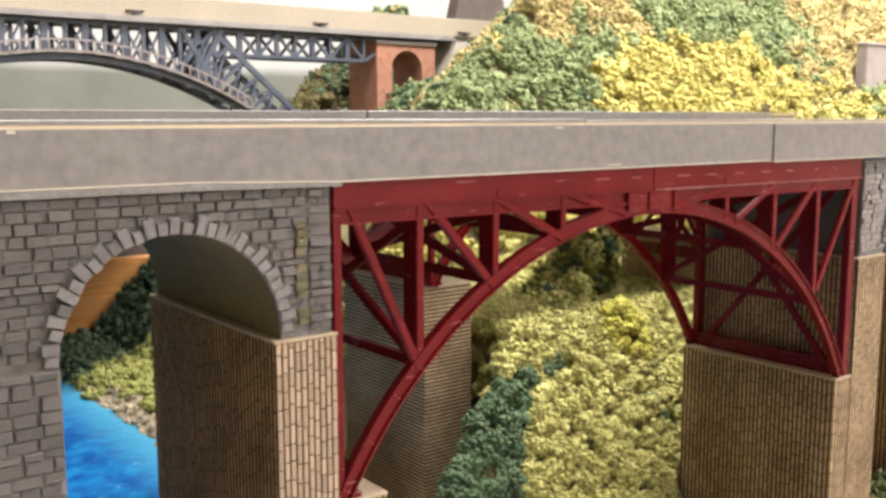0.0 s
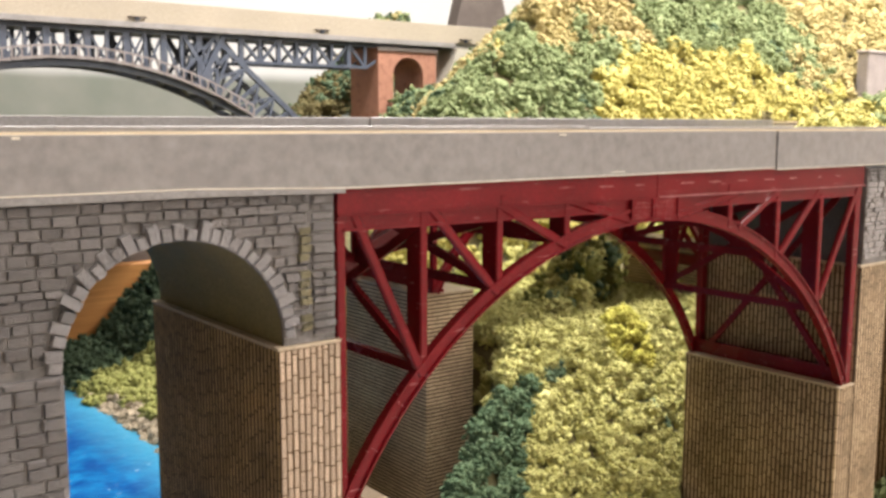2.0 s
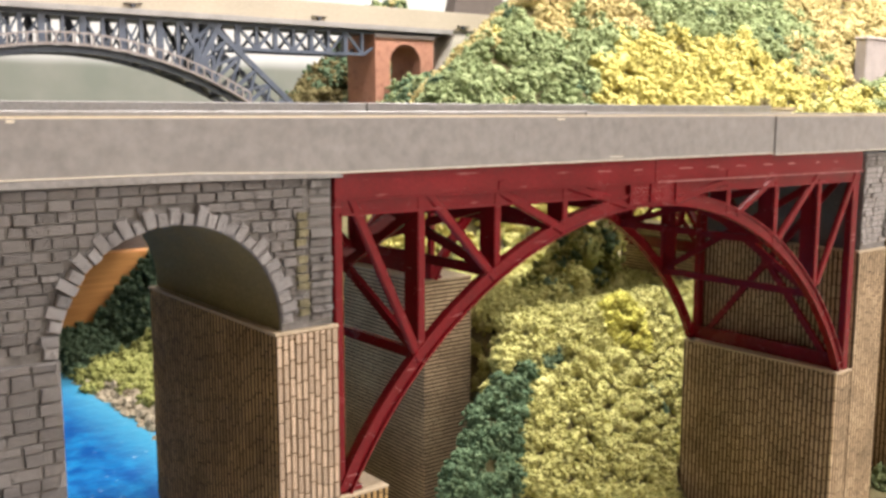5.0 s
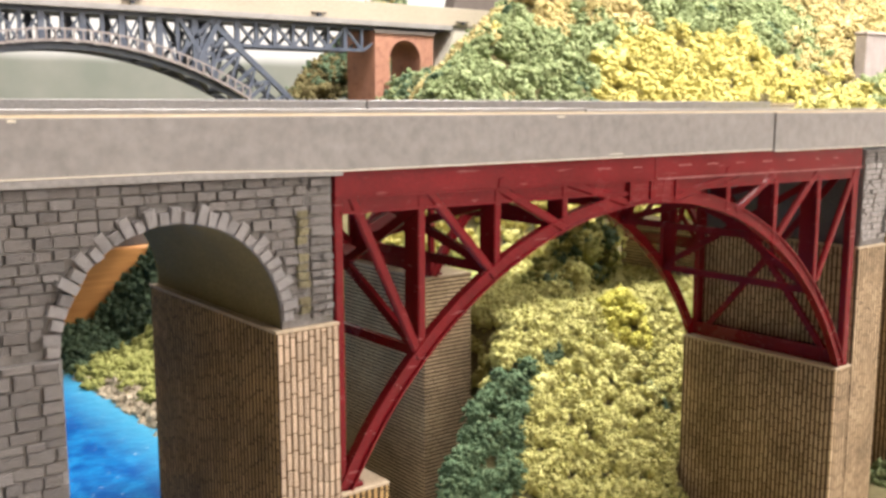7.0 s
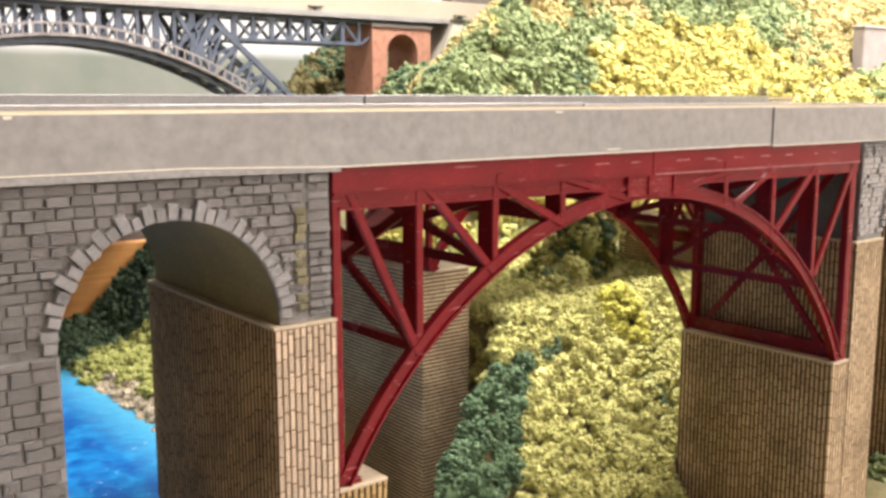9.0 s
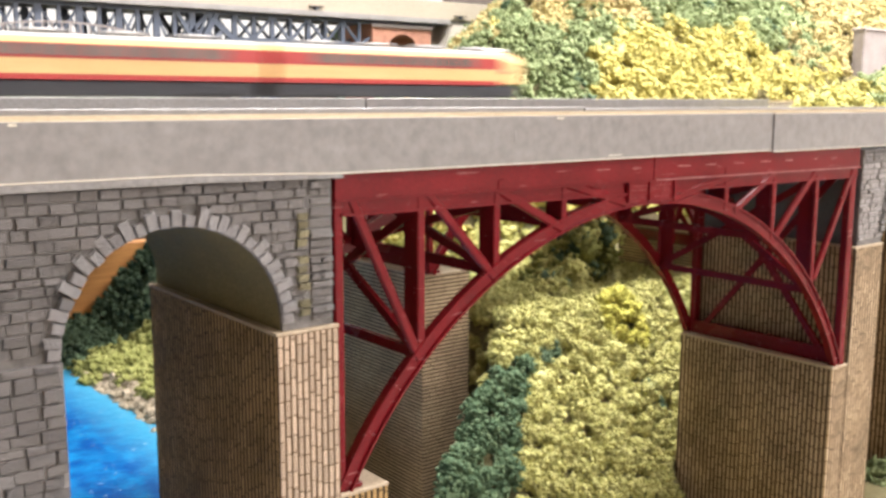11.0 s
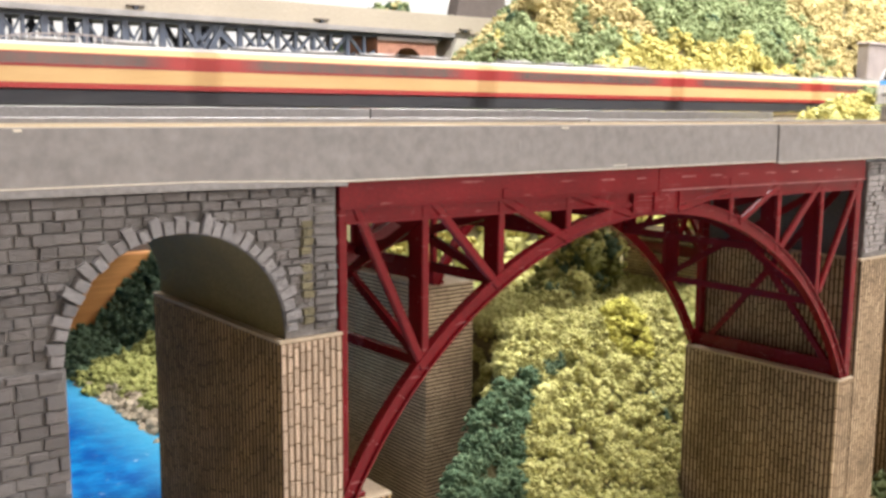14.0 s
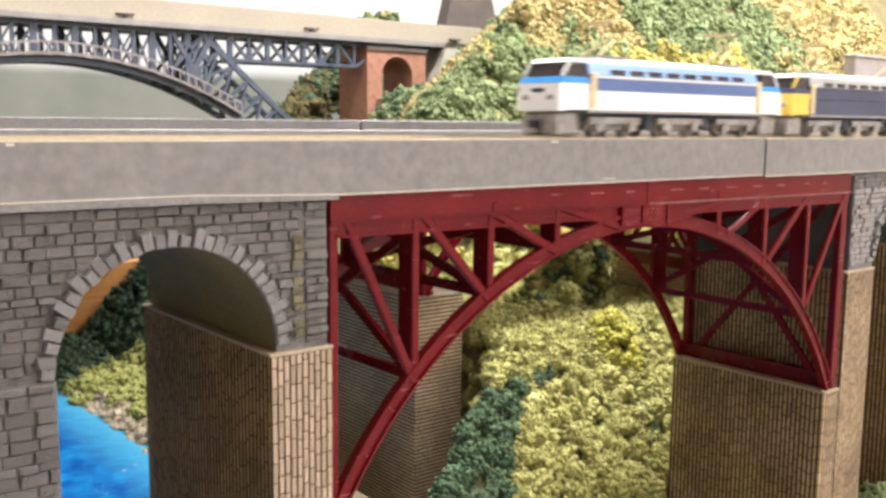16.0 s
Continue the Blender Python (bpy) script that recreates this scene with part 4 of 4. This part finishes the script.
def terracotta_pier():
    th = empty("terracotta_pier", "terracotta card pier with a round arch under the far viaduct", "bridge pier", "")
    y0, y1 = FY - 0.002, FY + 0.058
    o = [(0.5176, 0.05), (0.5385, 0.05), (0.5385, 0.2045)] + arc(0.5610, 0.2045, 0.0225, math.pi, 0, 24) + [(0.5835, 0.05), (0.6030, 0.05), (0.6030, 0.2372), (0.5176, 0.2372)]
    part("wall", prism(o, y0, y1), REDBRICK, th)
    part("cornice", box((0.5160, y0 - 0.002, 0.2335), (0.6045, y0, 0.2372)), ROCKWALL, th, "dark strip under the deck")
    ob = empty("abutment", "grey card abutment between pier and hillside", "abutment", "")
    part("wall", prism([(0.6035, 0.05), (0.70, 0.05), (0.70, 0.2412), (0.636, 0.2412), (0.6035, 0.17)], FY - 0.004, FY + 0.05), ABUTMENT, ob)
    tp = empty("tunnel_portal", "dark sloping portal card above the far track", "tunnel portal", "tunnel portals")
    part("wall", prism([(0.655, 0.18), (0.80, 0.18), (0.745, 0.37), (0.705, 0.37)], FY + 0.055, FY + 0.075), ROCKWALL, tp)
    ps = empty("tunnel_portal", "lilac-grey stone portal on the hillside", "tunnel portal", "tunnel portals")
    part("wall", box((0.8500, 0.3300, 0.10), (1.02, 0.3430, 0.2226), 0.001), PORTAL, ps)
    part("coping", box((0.8490, 0.3290, 0.2227), (1.025, 0.3440, 0.2260), 0.0008), PORTAL, ps)


terracotta_pier()


# ---- trains ----
CREAM = surface("cream_train_paint", (0.64, 0.42, 0.19), (0.70, 0.47, 0.22), 0.5, 60, 900, 0.05, spec=0.2)
CRIMSON = surface("crimson_train_paint", (0.35, 0.035, 0.033), (0.41, 0.045, 0.04), 0.35, 60, 900, 0.05, spec=0.5)
ROOFGREY = surface("silver_grey_roof", (0.27, 0.255, 0.235), (0.34, 0.325, 0.30), 0.55, 100, 900, 0.1)
UNDER = surface("black_underframe", (0.025, 0.027, 0.035), (0.05, 0.052, 0.06), 0.6, 200, 900, 0.3)
BOGIE = surface("dusty_grey_bogie", (0.20, 0.18, 0.165), (0.38, 0.35, 0.32), 0.65, 260, 900, 0.5)
WHITE = surface("white_train_paint", (0.83, 0.82, 0.80), (0.88, 0.87, 0.85), 0.35, 60, 900, 0.05, spec=0.5)
BLUE = surface("mid_blue_train_paint", (0.22, 0.34, 0.56), (0.26, 0.38, 0.60), 0.35, 60, 900, 0.05, spec=0.5)
DARKBLUE = surface("navy_train_paint", (0.10, 0.15, 0.32), (0.12, 0.175, 0.36), 0.35, 60, 900, 0.05, spec=0.5)
SKYBLUE = surface("sky_blue_train_paint", (0.06, 0.30, 0.72), (0.08, 0.34, 0.78), 0.35, 60, 900, 0.05, spec=0.5)
DUSK = surface("dusk_blue_train_paint", (0.045, 0.05, 0.09), (0.065, 0.07, 0.12), 0.4, 60, 900, 0.05, spec=0.5)
SUN = surface("yellow_train_paint", (0.75, 0.52, 0.08), (0.80, 0.58, 0.11), 0.4, 60, 900, 0.05)
TANDOOR = surface("cream_door_paint", (0.62, 0.50, 0.27), (0.68, 0.55, 0.31), 0.4, 60, 900, 0.05)
PANE = surface("grey_brown_coach_pane", (0.12, 0.09, 0.08), (0.17, 0.13, 0.115), 0.2, 60, 900, 0.0, spec=0.6)
GLASS = surface("smoked_train_glass", (0.045, 0.035, 0.035), (0.07, 0.055, 0.05), 0.12, 60, 900, 0.0, spec=0.6)


def extr(outline, x0, x1, bm=None):
    """Extrudes an outline of (y, z) points from x0 to x1."""
    bm = bm or bmesh.new()
    a = [bm.verts.new((x0, y, z)) for y, z in outline]
    b = [bm.verts.new((x1, y, z)) for y, z in outline]
    bm.faces.new(a)
    bm.faces.new(b[::-1])
    n = len(outline)
    for i in range(n):
        bm.faces.new((a[(i + 1) % n], a[i], b[i], b[(i + 1) % n]))
    bmesh.ops.recalc_face_normals(bm, faces=bm.faces)
    return bm


def wheel(x, y, r, th, name="wheel"):
    bm = bmesh.new()
    bmesh.ops.create_cone(bm, cap_ends=True, segments=16, radius1=r, radius2=r * 0.94, depth=0.0022, matrix=pose(x, y, r, 90))
    return part(name, bm, BOGIE, th)


def bogie(x, half, th, wheels=2, mat=BOGIE):
    bm = box((x - half, -0.0068, 0.0024), (x + half, 0.0068, 0.0060), 0.0004)
    for s in (-1, 1):
        for k in range(wheels):
            cx = x - half * 0.62 + k * (half * 1.24 / max(1, wheels - 1))
            box((cx - 0.0022, s * 0.0082 - 0.0012, 0.0020), (cx + 0.0022, s * 0.0082 + 0.0012, 0.0054), 0.0003, bm)
        box((x - half, s * 0.0080 - 0.0008, 0.0042), (x + half, s * 0.0080 + 0.0008, 0.0066), 0.0003, bm)
    bg = part("bogie", bm, mat, th)
    for k in range(wheels):
        for s in (-1, 1):
            wheel(x - half * 0.62 + k * (half * 1.24 / max(1, wheels - 1)), s * 0.0052, 0.0031, bg)


def locomotive(label, upper, middle, lower, roof, front, stripe):
    th = empty("electric_locomotive", label, "locomotive", "electric locomotives")
    n, w = 0.121, 0.0094
    part("lower_body", extr([(-w, 0.0088), (w, 0.0088), (w, 0.0149), (-w, 0.0149)], 0.0130, n - 0.0130), lower, th)
    part("middle_body", extr([(-w, 0.0150), (w, 0.0150), (w, 0.0189), (-w, 0.0189)], 0.0165, n - 0.0165), middle, th)
    part("sill", box((0.0125, -w - 0.0004, 0.0080), (n - 0.0125, w + 0.0004, 0.0088)), ROOFGREY, th)
    part("waist_line", extr([(-w, 0.0190), (w, 0.0190), (w, 0.0197), (-w, 0.0197)], 0.0150, n - 0.0150), lower, th)
    part("upper_body", extr([(-w, 0.0198), (w, 0.0198), (0.0084, 0.0236), (0.0070, 0.0245), (-0.0070, 0.0245), (-0.0084, 0.0236)], 0.0130, n - 0.0165), upper, th)
    part("roof_walk", extr([(-0.0062, 0.0246), (0.0062, 0.0246), (0.0055, 0.0256), (-0.0055, 0.0256)], 0.020, n - 0.020), roof, th)
    for s in (-1, 1):
        for k in range(8):
            x = 0.0235 + k * 0.0094
            part("louvre_window", bar((x, s * 0.00915, 0.0209), (x + 0.0066, s * 0.00915, 0.0209), 0.0006, 0.0017), GLASS, th)
        for x in (0.0136, n - 0.0166):
            part("cab_door", box((x, s * w - 0.0003, 0.0092), (x + 0.0028, s * w + 0.0003, 0.0205), 0.0001), TANDOOR, th, "cream cab door")
    for e in (0, 1):
        def fx(x):
            return n - x if e else x

        def block(name, o, half, mat, parent, lab=""):
            return part(name, prism([(fx(x), z) for x, z in o], -half, half), mat, parent, lab)

        cab = block("cab", [(0.0, 0.0088), (0.0134, 0.0088), (0.0134, 0.0170), (0.0003, 0.0170), (-0.0004, 0.0130)], w - 0.0002, front, th, "cab front")
        block("cab_stripe", [(0.0004, 0.0171), (0.0134, 0.0171), (0.0134, 0.0190), (0.0016, 0.0190)], w - 0.0002, stripe, cab)
        block("windscreen", [(0.0018, 0.0191), (0.0125, 0.0191), (0.0125, 0.0234), (0.0046, 0.0234)], w - 0.0009, GLASS, cab, "dark raked windscreen")
        block("cab_roof", [(0.0036, 0.0235), (0.0180, 0.0235), (0.0180, 0.0251), (0.0060, 0.0249)], w - 0.0014, roof, cab)
        for s in (-1, 1):
            part("cab_pillar", bar((fx(0.0018), s * (w - 0.001), 0.0191), (fx(0.0046), s * (w - 0.001), 0.0234), 0.0008, 0.0008), front, cab)
            part("headlight", box((min(fx(-0.0007), fx(0.0006)), s * 0.0055 - 0.0014, 0.0118), (max(fx(-0.0007), fx(0.0006)), s * 0.0055 + 0.0014, 0.0134), 0.0003), ROOFGREY, cab)
        part("number_bar", box((min(fx(-0.0006), fx(0.0004)), -0.0026, 0.0142), (max(fx(-0.0006), fx(0.0004)), 0.0026, 0.0154)), DUSK, cab)
        part("bumper_line", box((min(fx(-0.0009), fx(0.0030)), -w, 0.0084), (max(fx(-0.0009), fx(0.0030)), w, 0.0091)), front, cab)
        part("snow_plough", box((min(fx(0.0002), fx(0.0110)), -0.0076, 0.0006), (max(fx(0.0002), fx(0.0110)), 0.0076, 0.0080), 0.0008), BOGIE, th, "dusty grey front skirt")
        part("coupler", box((min(fx(-0.0035), fx(0.0005)), -0.0012, 0.0030), (max(fx(-0.0035), fx(0.0005)), 0.0012, 0.0055), 0.0003), UNDER, th)
        # folded-up pantograph
        px = 0.028 if not e else n - 0.028
        pan = part("pantograph_base", box((px - 0.006, -0.006, 0.0257), (px + 0.006, 0.006, 0.0264)), ROOFGREY, th)
        for s in (-1, 1):
            part("pantograph_arm", bar((px - 0.005, s * 0.004, 0.0264), (px + 0.004, s * 0.002, 0.0320), 0.0007, 0.0007), TANDOOR, pan)
            part("pantograph_arm", bar((px + 0.004, s * 0.002, 0.0320), (px - 0.001, s * 0.001, 0.0372), 0.0006, 0.0006), TANDOOR, pan)
        part("pantograph_head", box((px - 0.002, -0.0062, 0.0371), (px + 0.001, 0.0062, 0.0378)), TANDOOR, pan)
    for x in (0.027, 0.0605, 0.094):
        bogie(x, 0.0125, th, 2)
    part("equipment_box", box((0.0425, -0.0078, 0.0028), (0.0478, 0.0078, 0.0079), 0.0005), UNDER, th)
    part("equipment_box", box((0.0735, -0.0078, 0.0028), (0.0785, 0.0078, 0.0079), 0.0005), UNDER, th)
    part("frame", box((0.010, -0.0070, 0.0060), (n - 0.010, 0.0070, 0.0080)), UNDER, th)
    return th


LOCO_A = locomotive("white and blue electric locomotive on the near track", BLUE, DARKBLUE, WHITE, WHITE, WHITE, SKYBLUE)
LOCO_B = locomotive("navy electric locomotive with a yellow front coupled behind", ROOFGREY, DUSK, DUSK, WHITE, SUN, DUSK)


def coach(label, cab):
    """An express coach, nose towards +X when it has a cab."""
    th = empty("express_coach", label, "train coach", "express coaches")
    n, w = 0.1365, 0.0096
    x1 = n - (0.016 if cab else 0.0)
    part("lower_body", extr([(-w, 0.0087), (w, 0.0087), (w, 0.0140), (-w, 0.0140)], 0.0, x1), CREAM, th, "cream lower side")
    part("skirt_stripe", extr([(-w, 0.0068), (w, 0.0068), (w, 0.00865), (-w, 0.00865)], 0.0, x1), CRIMSON, th, "crimson stripe")
    band = part("window_band", extr([(-w, 0.01405), (w, 0.01405), (w - 0.0001, 0.0191), (-w + 0.0001, 0.0191)], 0.0, x1), CRIMSON, th, "crimson window band")
    part("upper_body", extr([(-w + 0.0001, 0.01915), (w - 0.0001, 0.01915), (0.0088, 0.0212), (-0.0088, 0.0212)], 0.0, x1), CREAM, th, "cream cantrail")
    part("roof", extr([(-0.0088, 0.02125), (0.0088, 0.02125), (0.0066, 0.0224), (0.003, 0.0229), (-0.003, 0.0229), (-0.0066, 0.0224)], 0.0, x1), ROOFGREY, th, "silver-grey roof")
    for s in (-1, 1):
        k = 0
        while 0.017 + k * 0.0074 + 0.0056 < x1 - 0.012:
            x = 0.017 + k * 0.0074
            part("window", box((x, s * w - 0.0002, 0.0150), (x + 0.0062, s * w + 0.00025, 0.0187)), PANE, band)
            k += 1
    for k in range(4):
        x = 0.018 + k * 0.029
        part("roof_unit", box((x, -0.0045, 0.0228), (x + 0.012, 0.0045, 0.0246), 0.0006), ROOFGREY, th)
    if cab:
        bm = bmesh.new()
        rings = []
        for i in range(7):
            f = i / 6
            x = x1 + 0.016 * math.sin(f * math.pi / 2)
            s = math.cos(f * math.pi / 2) ** 0.45 if f < 1 else 0.12
            o = [(-w, 0.0075), (w, 0.0075), (w, 0.0180), (0.0082, 0.0218), (0.003, 0.0229), (-0.003, 0.0229), (-0.0082, 0.0218), (-w, 0.0180)]
            rings.append([bm.verts.new((x, y * (0.35 + 0.65 * s), 0.0075 + (z - 0.0075) * (0.55 + 0.45 * s))) for y, z in o])
        for a, b in zip(rings, rings[1:]):
            for j in range(8):
                bm.faces.new((a[j], a[(j + 1) % 8], b[(j + 1) % 8], b[j]))
        bm.faces.new(rings[-1])
        bmesh.ops.recalc_face_normals(bm, faces=bm.faces)
        nose = part("nose", bm, CREAM, th, "rounded cream cab nose")
        part("cab_window", box((x1 + 0.0035, -0.0072, 0.0178), (x1 + 0.0085, 0.0072, 0.0205), 0.0004), GLASS, nose)
        part("nose_band", box((x1, -0.0097, 0.0120), (x1 + 0.0050, 0.0097, 0.0138), 0.0003), CRIMSON, nose)
        # White block on the cab roof stands for its highlight.
        part("cab_dome", box((x1 - 0.002, -0.0050, 0.0226), (x1 + 0.0060, 0.0050, 0.0242), 0.0008), WHITE, nose)
    part("underframe", box((0.0, -0.0086, 0.0010), (n - 0.004, 0.0086, 0.0067), 0.0005), UNDER, th)
    for x in (0.020, n - 0.022):
        bogie(x, 0.0095, th, 2, UNDER)
    return th


COACHES = [coach("cream and crimson express end coach with rounded nose", True)]
MID = coach("cream and crimson express coach", False)
for k in range(9):
    COACHES.append(copy_thing(MID, Matrix()))
COACHES.append(MID)
TAIL = coach("cream and crimson express end coach with rounded nose", True)


# ---- stones and bricks laid one by one ----
def stone_meshes(count, inset, mat, name):
    out = []
    for k in range(count):
        def j(s):
            return random.uniform(-s, s)

        bk = [(0, 0, 0), (1, 0, 0), (1, 0, 1), (0, 0, 1)]
        fr = [(inset + j(0.03), -1 + j(0.25), inset * 1.6 + j(0.05)), (1 - inset + j(0.03), -1 + j(0.25), inset * 1.6 + j(0.05)),
              (1 - inset + j(0.03), -1 + j(0.25), 1 - inset * 1.6 + j(0.05)), (inset + j(0.03), -1 + j(0.25), 1 - inset * 1.6 + j(0.05))]
        me = bpy.data.meshes.new(name)
        me.from_pydata(bk + fr, [], [(4, 5, 6, 7), (0, 1, 5, 4), (1, 2, 6, 5), (2, 3, 7, 6), (3, 0, 4, 7)])
        me.materials.append(mat)
        out.append(me)
    return out


def lay(cells, meshes, parent, y, limit, name):
    """Each cell (x, z, width, height, depth) becomes a piece of its own; past the limit they are joined."""
    rest = bmesh.new()
    for k, (x, z, w, h, d) in enumerate(cells):
        me = random.choice(meshes)
        if k < limit:
            ob = new(name, me)
            ob.parent = parent
            ob.location, ob.scale = (x, y, z), (w, d, h)
        else:
            vs = [rest.verts.new((x + v.co.x * w, y + v.co.y * d, z + v.co.z * h)) for v in me.vertices]
            for f in me.polygons:
                rest.faces.new([vs[i] for i in f.vertices])
    if rest.verts:
        tagged(part("stonework", rest, meshes[0].materials[0], parent), kind="stuff")
    else:
        rest.free()


def courses(x0, x1, z0, z1, row, length, keep, gap=0.00026):
    """Courses of uneven height: some thick, some thin, as on the embossed sheet."""
    cells, z = [], z1
    while z - row > z0:
        h = row * random.choice((0.68, 1.0, 1.0, 1.08, 1.2))
        x = x0 - length * random.random()
        while x < x1:
            w = length * random.uniform(0.7, 1.25)
            a, b = max(x, x0), min(x + w, x1)
            c = keep(a, b, z - h / 2)
            if c and c[1] - c[0] > 0.0012:
                dz = random.uniform(0.0, 0.00012)
                cells.append((c[0] + gap / 2, z - h + gap / 2 + dz, c[1] - c[0] - gap * random.uniform(0.8, 1.6), h - gap - dz, random.uniform(0.0004, 0.0012)))
            x += w
        z -= h
    return cells


def keep_left(a, b, z):
    cx, cz, r = -0.0429, 0.0985, 0.0258 + 0.0036
    if a > -0.0102:
        return None
    b = min(b, -0.0098)
    if z < cz:
        lo, hi = -0.0687, -0.0145 if z > 0.0969 else 1.0
    elif z < cz + r:
        d = math.sqrt(r * r - (z - cz) ** 2)
        lo, hi = cx - d, cx + d
    else:
        return a, b
    if (a + b) / 2 < cx:
        b = min(b, lo)
    else:
        if z < 0.0985 and hi == 1.0:
            return None
        a = max(a, hi)
    return (a, b) if b > a else None


random.seed(5)
STONES = stone_meshes(8, 0.035, STONE, "stone_block")
lay(courses(-0.0840, -0.0030, 0.0986, 0.1333, 0.00232, 0.0046, keep_left), STONES, WALL_L, 0.0013, 290, "stone_block")
lay(courses(-0.2990, -0.0842, 0.0986, 0.1338, 0.00232, 0.0046, lambda a, b, z: (a, b)), STONES, WALL_L, 0.0013, 0, "stone_block")
lay(courses(-0.0850, -0.0686, 0.0600, 0.0984, 0.00270, 0.0052, lambda a, b, z: (a, b)), STONES, PILASTER, -0.0002, 100, "stone_block")
lay(courses(-0.2990, -0.0852, -0.10, 0.0984, 0.00270, 0.0052, lambda a, b, z: (a, b)), STONES, PILASTER, -0.0002, 0, "stone_block")


# corner strip: long stones with dark gaps between the courses
quoins, z = [], 0.1326
while z > 0.0985:
    h = random.choice((0.0014, 0.0019, 0.0022))
    cut = random.uniform(-0.0072, -0.0050)
    for a, b in ((-0.0092, cut), (cut + 0.0002, -0.0031)) if random.random() < 0.6 else ((-0.0092, -0.0031),):
        quoins.append((a, z - h, b - a - 0.0001, h, random.uniform(0.0004, 0.0016)))
    z -= h + random.choice((0.0003, 0.0004, 0.0007))
lay(quoins, STONES, WALL_L, 0.0013, 60, "corner_stone")

# yellowed stones beside the corner strip
STAINED = surface("yellowed_stone", (0.36, 0.31, 0.17), (0.46, 0.41, 0.27), 0.8, 170, 1300, 0.9, 0.0006, dirt=(0.28, 0.24, 0.15), rand=0.3, spec=0.2)
lay([(-0.0129 + random.uniform(-0.0004, 0.0003), 0.1000 + 0.00212 * k, 0.0029, 0.0019, 0.0014) for k in range(12) if k % 5 != 2], stone_meshes(4, 0.05, STAINED, "stained_stone"), WALL_L, 0.0013, 50, "stained_stone")


def keep_right(a, b, z):
    cx, cz, r = 0.2930, 0.0975, 0.0258 + 0.0034
    if z < cz:
        lo, hi = 0.2672, 0.3188
    elif z < cz + r:
        d = math.sqrt(r * r - (z - cz) ** 2)
        lo, hi = cx - d, cx + d
    else:
        return a, b
    if (a + b) / 2 < cx:
        b = min(b, lo)
    else:
        a = max(a, hi)
    return (a, b) if b > a else None


lay(courses(0.2476, 0.3438, 0.0930, 0.1321, 0.00212, 0.0047, keep_right), STONES, WALL_R, 0.0013, 60, "stone_block")


def voussoirs(parent, cx, cz, r, n):
    meshes = stone_meshes(5, 0.05, VOUSSOIR, "arch_stone")
    for k in range(n):
        a = math.pi * (k + 0.5) / n
        ob = new("arch_stone", random.choice(meshes))
        ob.parent = parent
        w, h = math.pi * r / n * random.uniform(0.86, 0.98), (0.0044 if k % 2 else 0.0031) * random.uniform(0.88, 1.15)
        proud = random.uniform(0.0007, 0.0010) if a < 1.1 else random.uniform(0.0011, 0.0022)
        ob.matrix_basis = Matrix.Translation((cx + r * math.cos(a), 0.0012, cz + r * math.sin(a))) @ Matrix.Rotation(math.pi / 2 - a + random.uniform(-0.10, 0.10), 4, "Y") @ Matrix.Translation((-w / 2, 0, -0.0002)) @ Matrix.Diagonal((w, proud, h, 1))


voussoirs(WALL_L, -0.0429, 0.0985, 0.0258, 31)
voussoirs(WALL_R, 0.2930, 0.0975, 0.0258, 31)


def upright_bricks(thing, x0, x1, z0, z1, width, length):
    shaft = [o for o in thing.children if o.name.startswith("shaft")][0]
    meshes = stone_meshes(6, 0.02, BRICK_PIECE, "brick")
    cells, n = [], round((x1 - x0) / width)
    width = (x1 - x0) / n
    for i in range(n):
        z = z1 - length * random.uniform(0.2, 0.9)
        top = z1
        while top > z0:
            cells.append((x0 + i * width + 0.00016, z + 0.00016, width - 0.00056, top - z - 0.00032, random.uniform(0.00018, 0.0003)))
            top, z = z, z - length * random.uniform(0.85, 1.15)
    part("brick_backing", box((x0, -0.0001, z0), (x1, 0.0001, z1)), BRICK_JOINT, shaft)
    lay(cells, meshes, shaft, -0.0001, 290, "brick")


upright_bricks(PIER_L, -0.01925, -0.0022, 0.030, 0.0960, 0.00165, 0.0044)


# ---- movement ----
def motions():
    for ob, back in ((LOCO_A, 0.0), (LOCO_B, 0.1285)):
        walk(ob, [(t, pose(0.088 + back + 0.1093 * (16.0 - t), 0.0215, 0.1474)) for t in (0, 2, 4, 6, 8, 10, 12, 14, 15, 16)])
    run = ((0, -1.62), (6.5, -1.62), (7.2, -1.550), (7.6, -1.356), (9.0, -0.711), (10.0, -0.251), (11.3, 0.337), (12.0, 0.659), (13.0, 1.119), (14.0, 1.581), (15.0, 2.042), (16.0, 2.503))
    for k, ob in enumerate(COACHES):
        walk(ob, [(t, pose(x - 0.1365 - k * 0.141, 0.1600, 0.1515)) for t, x in run])
    walk(TAIL, [(t, pose(x - 11 * 0.141, 0.1600, 0.1515, 0, 0, 180)) for t, x in run])


motions()
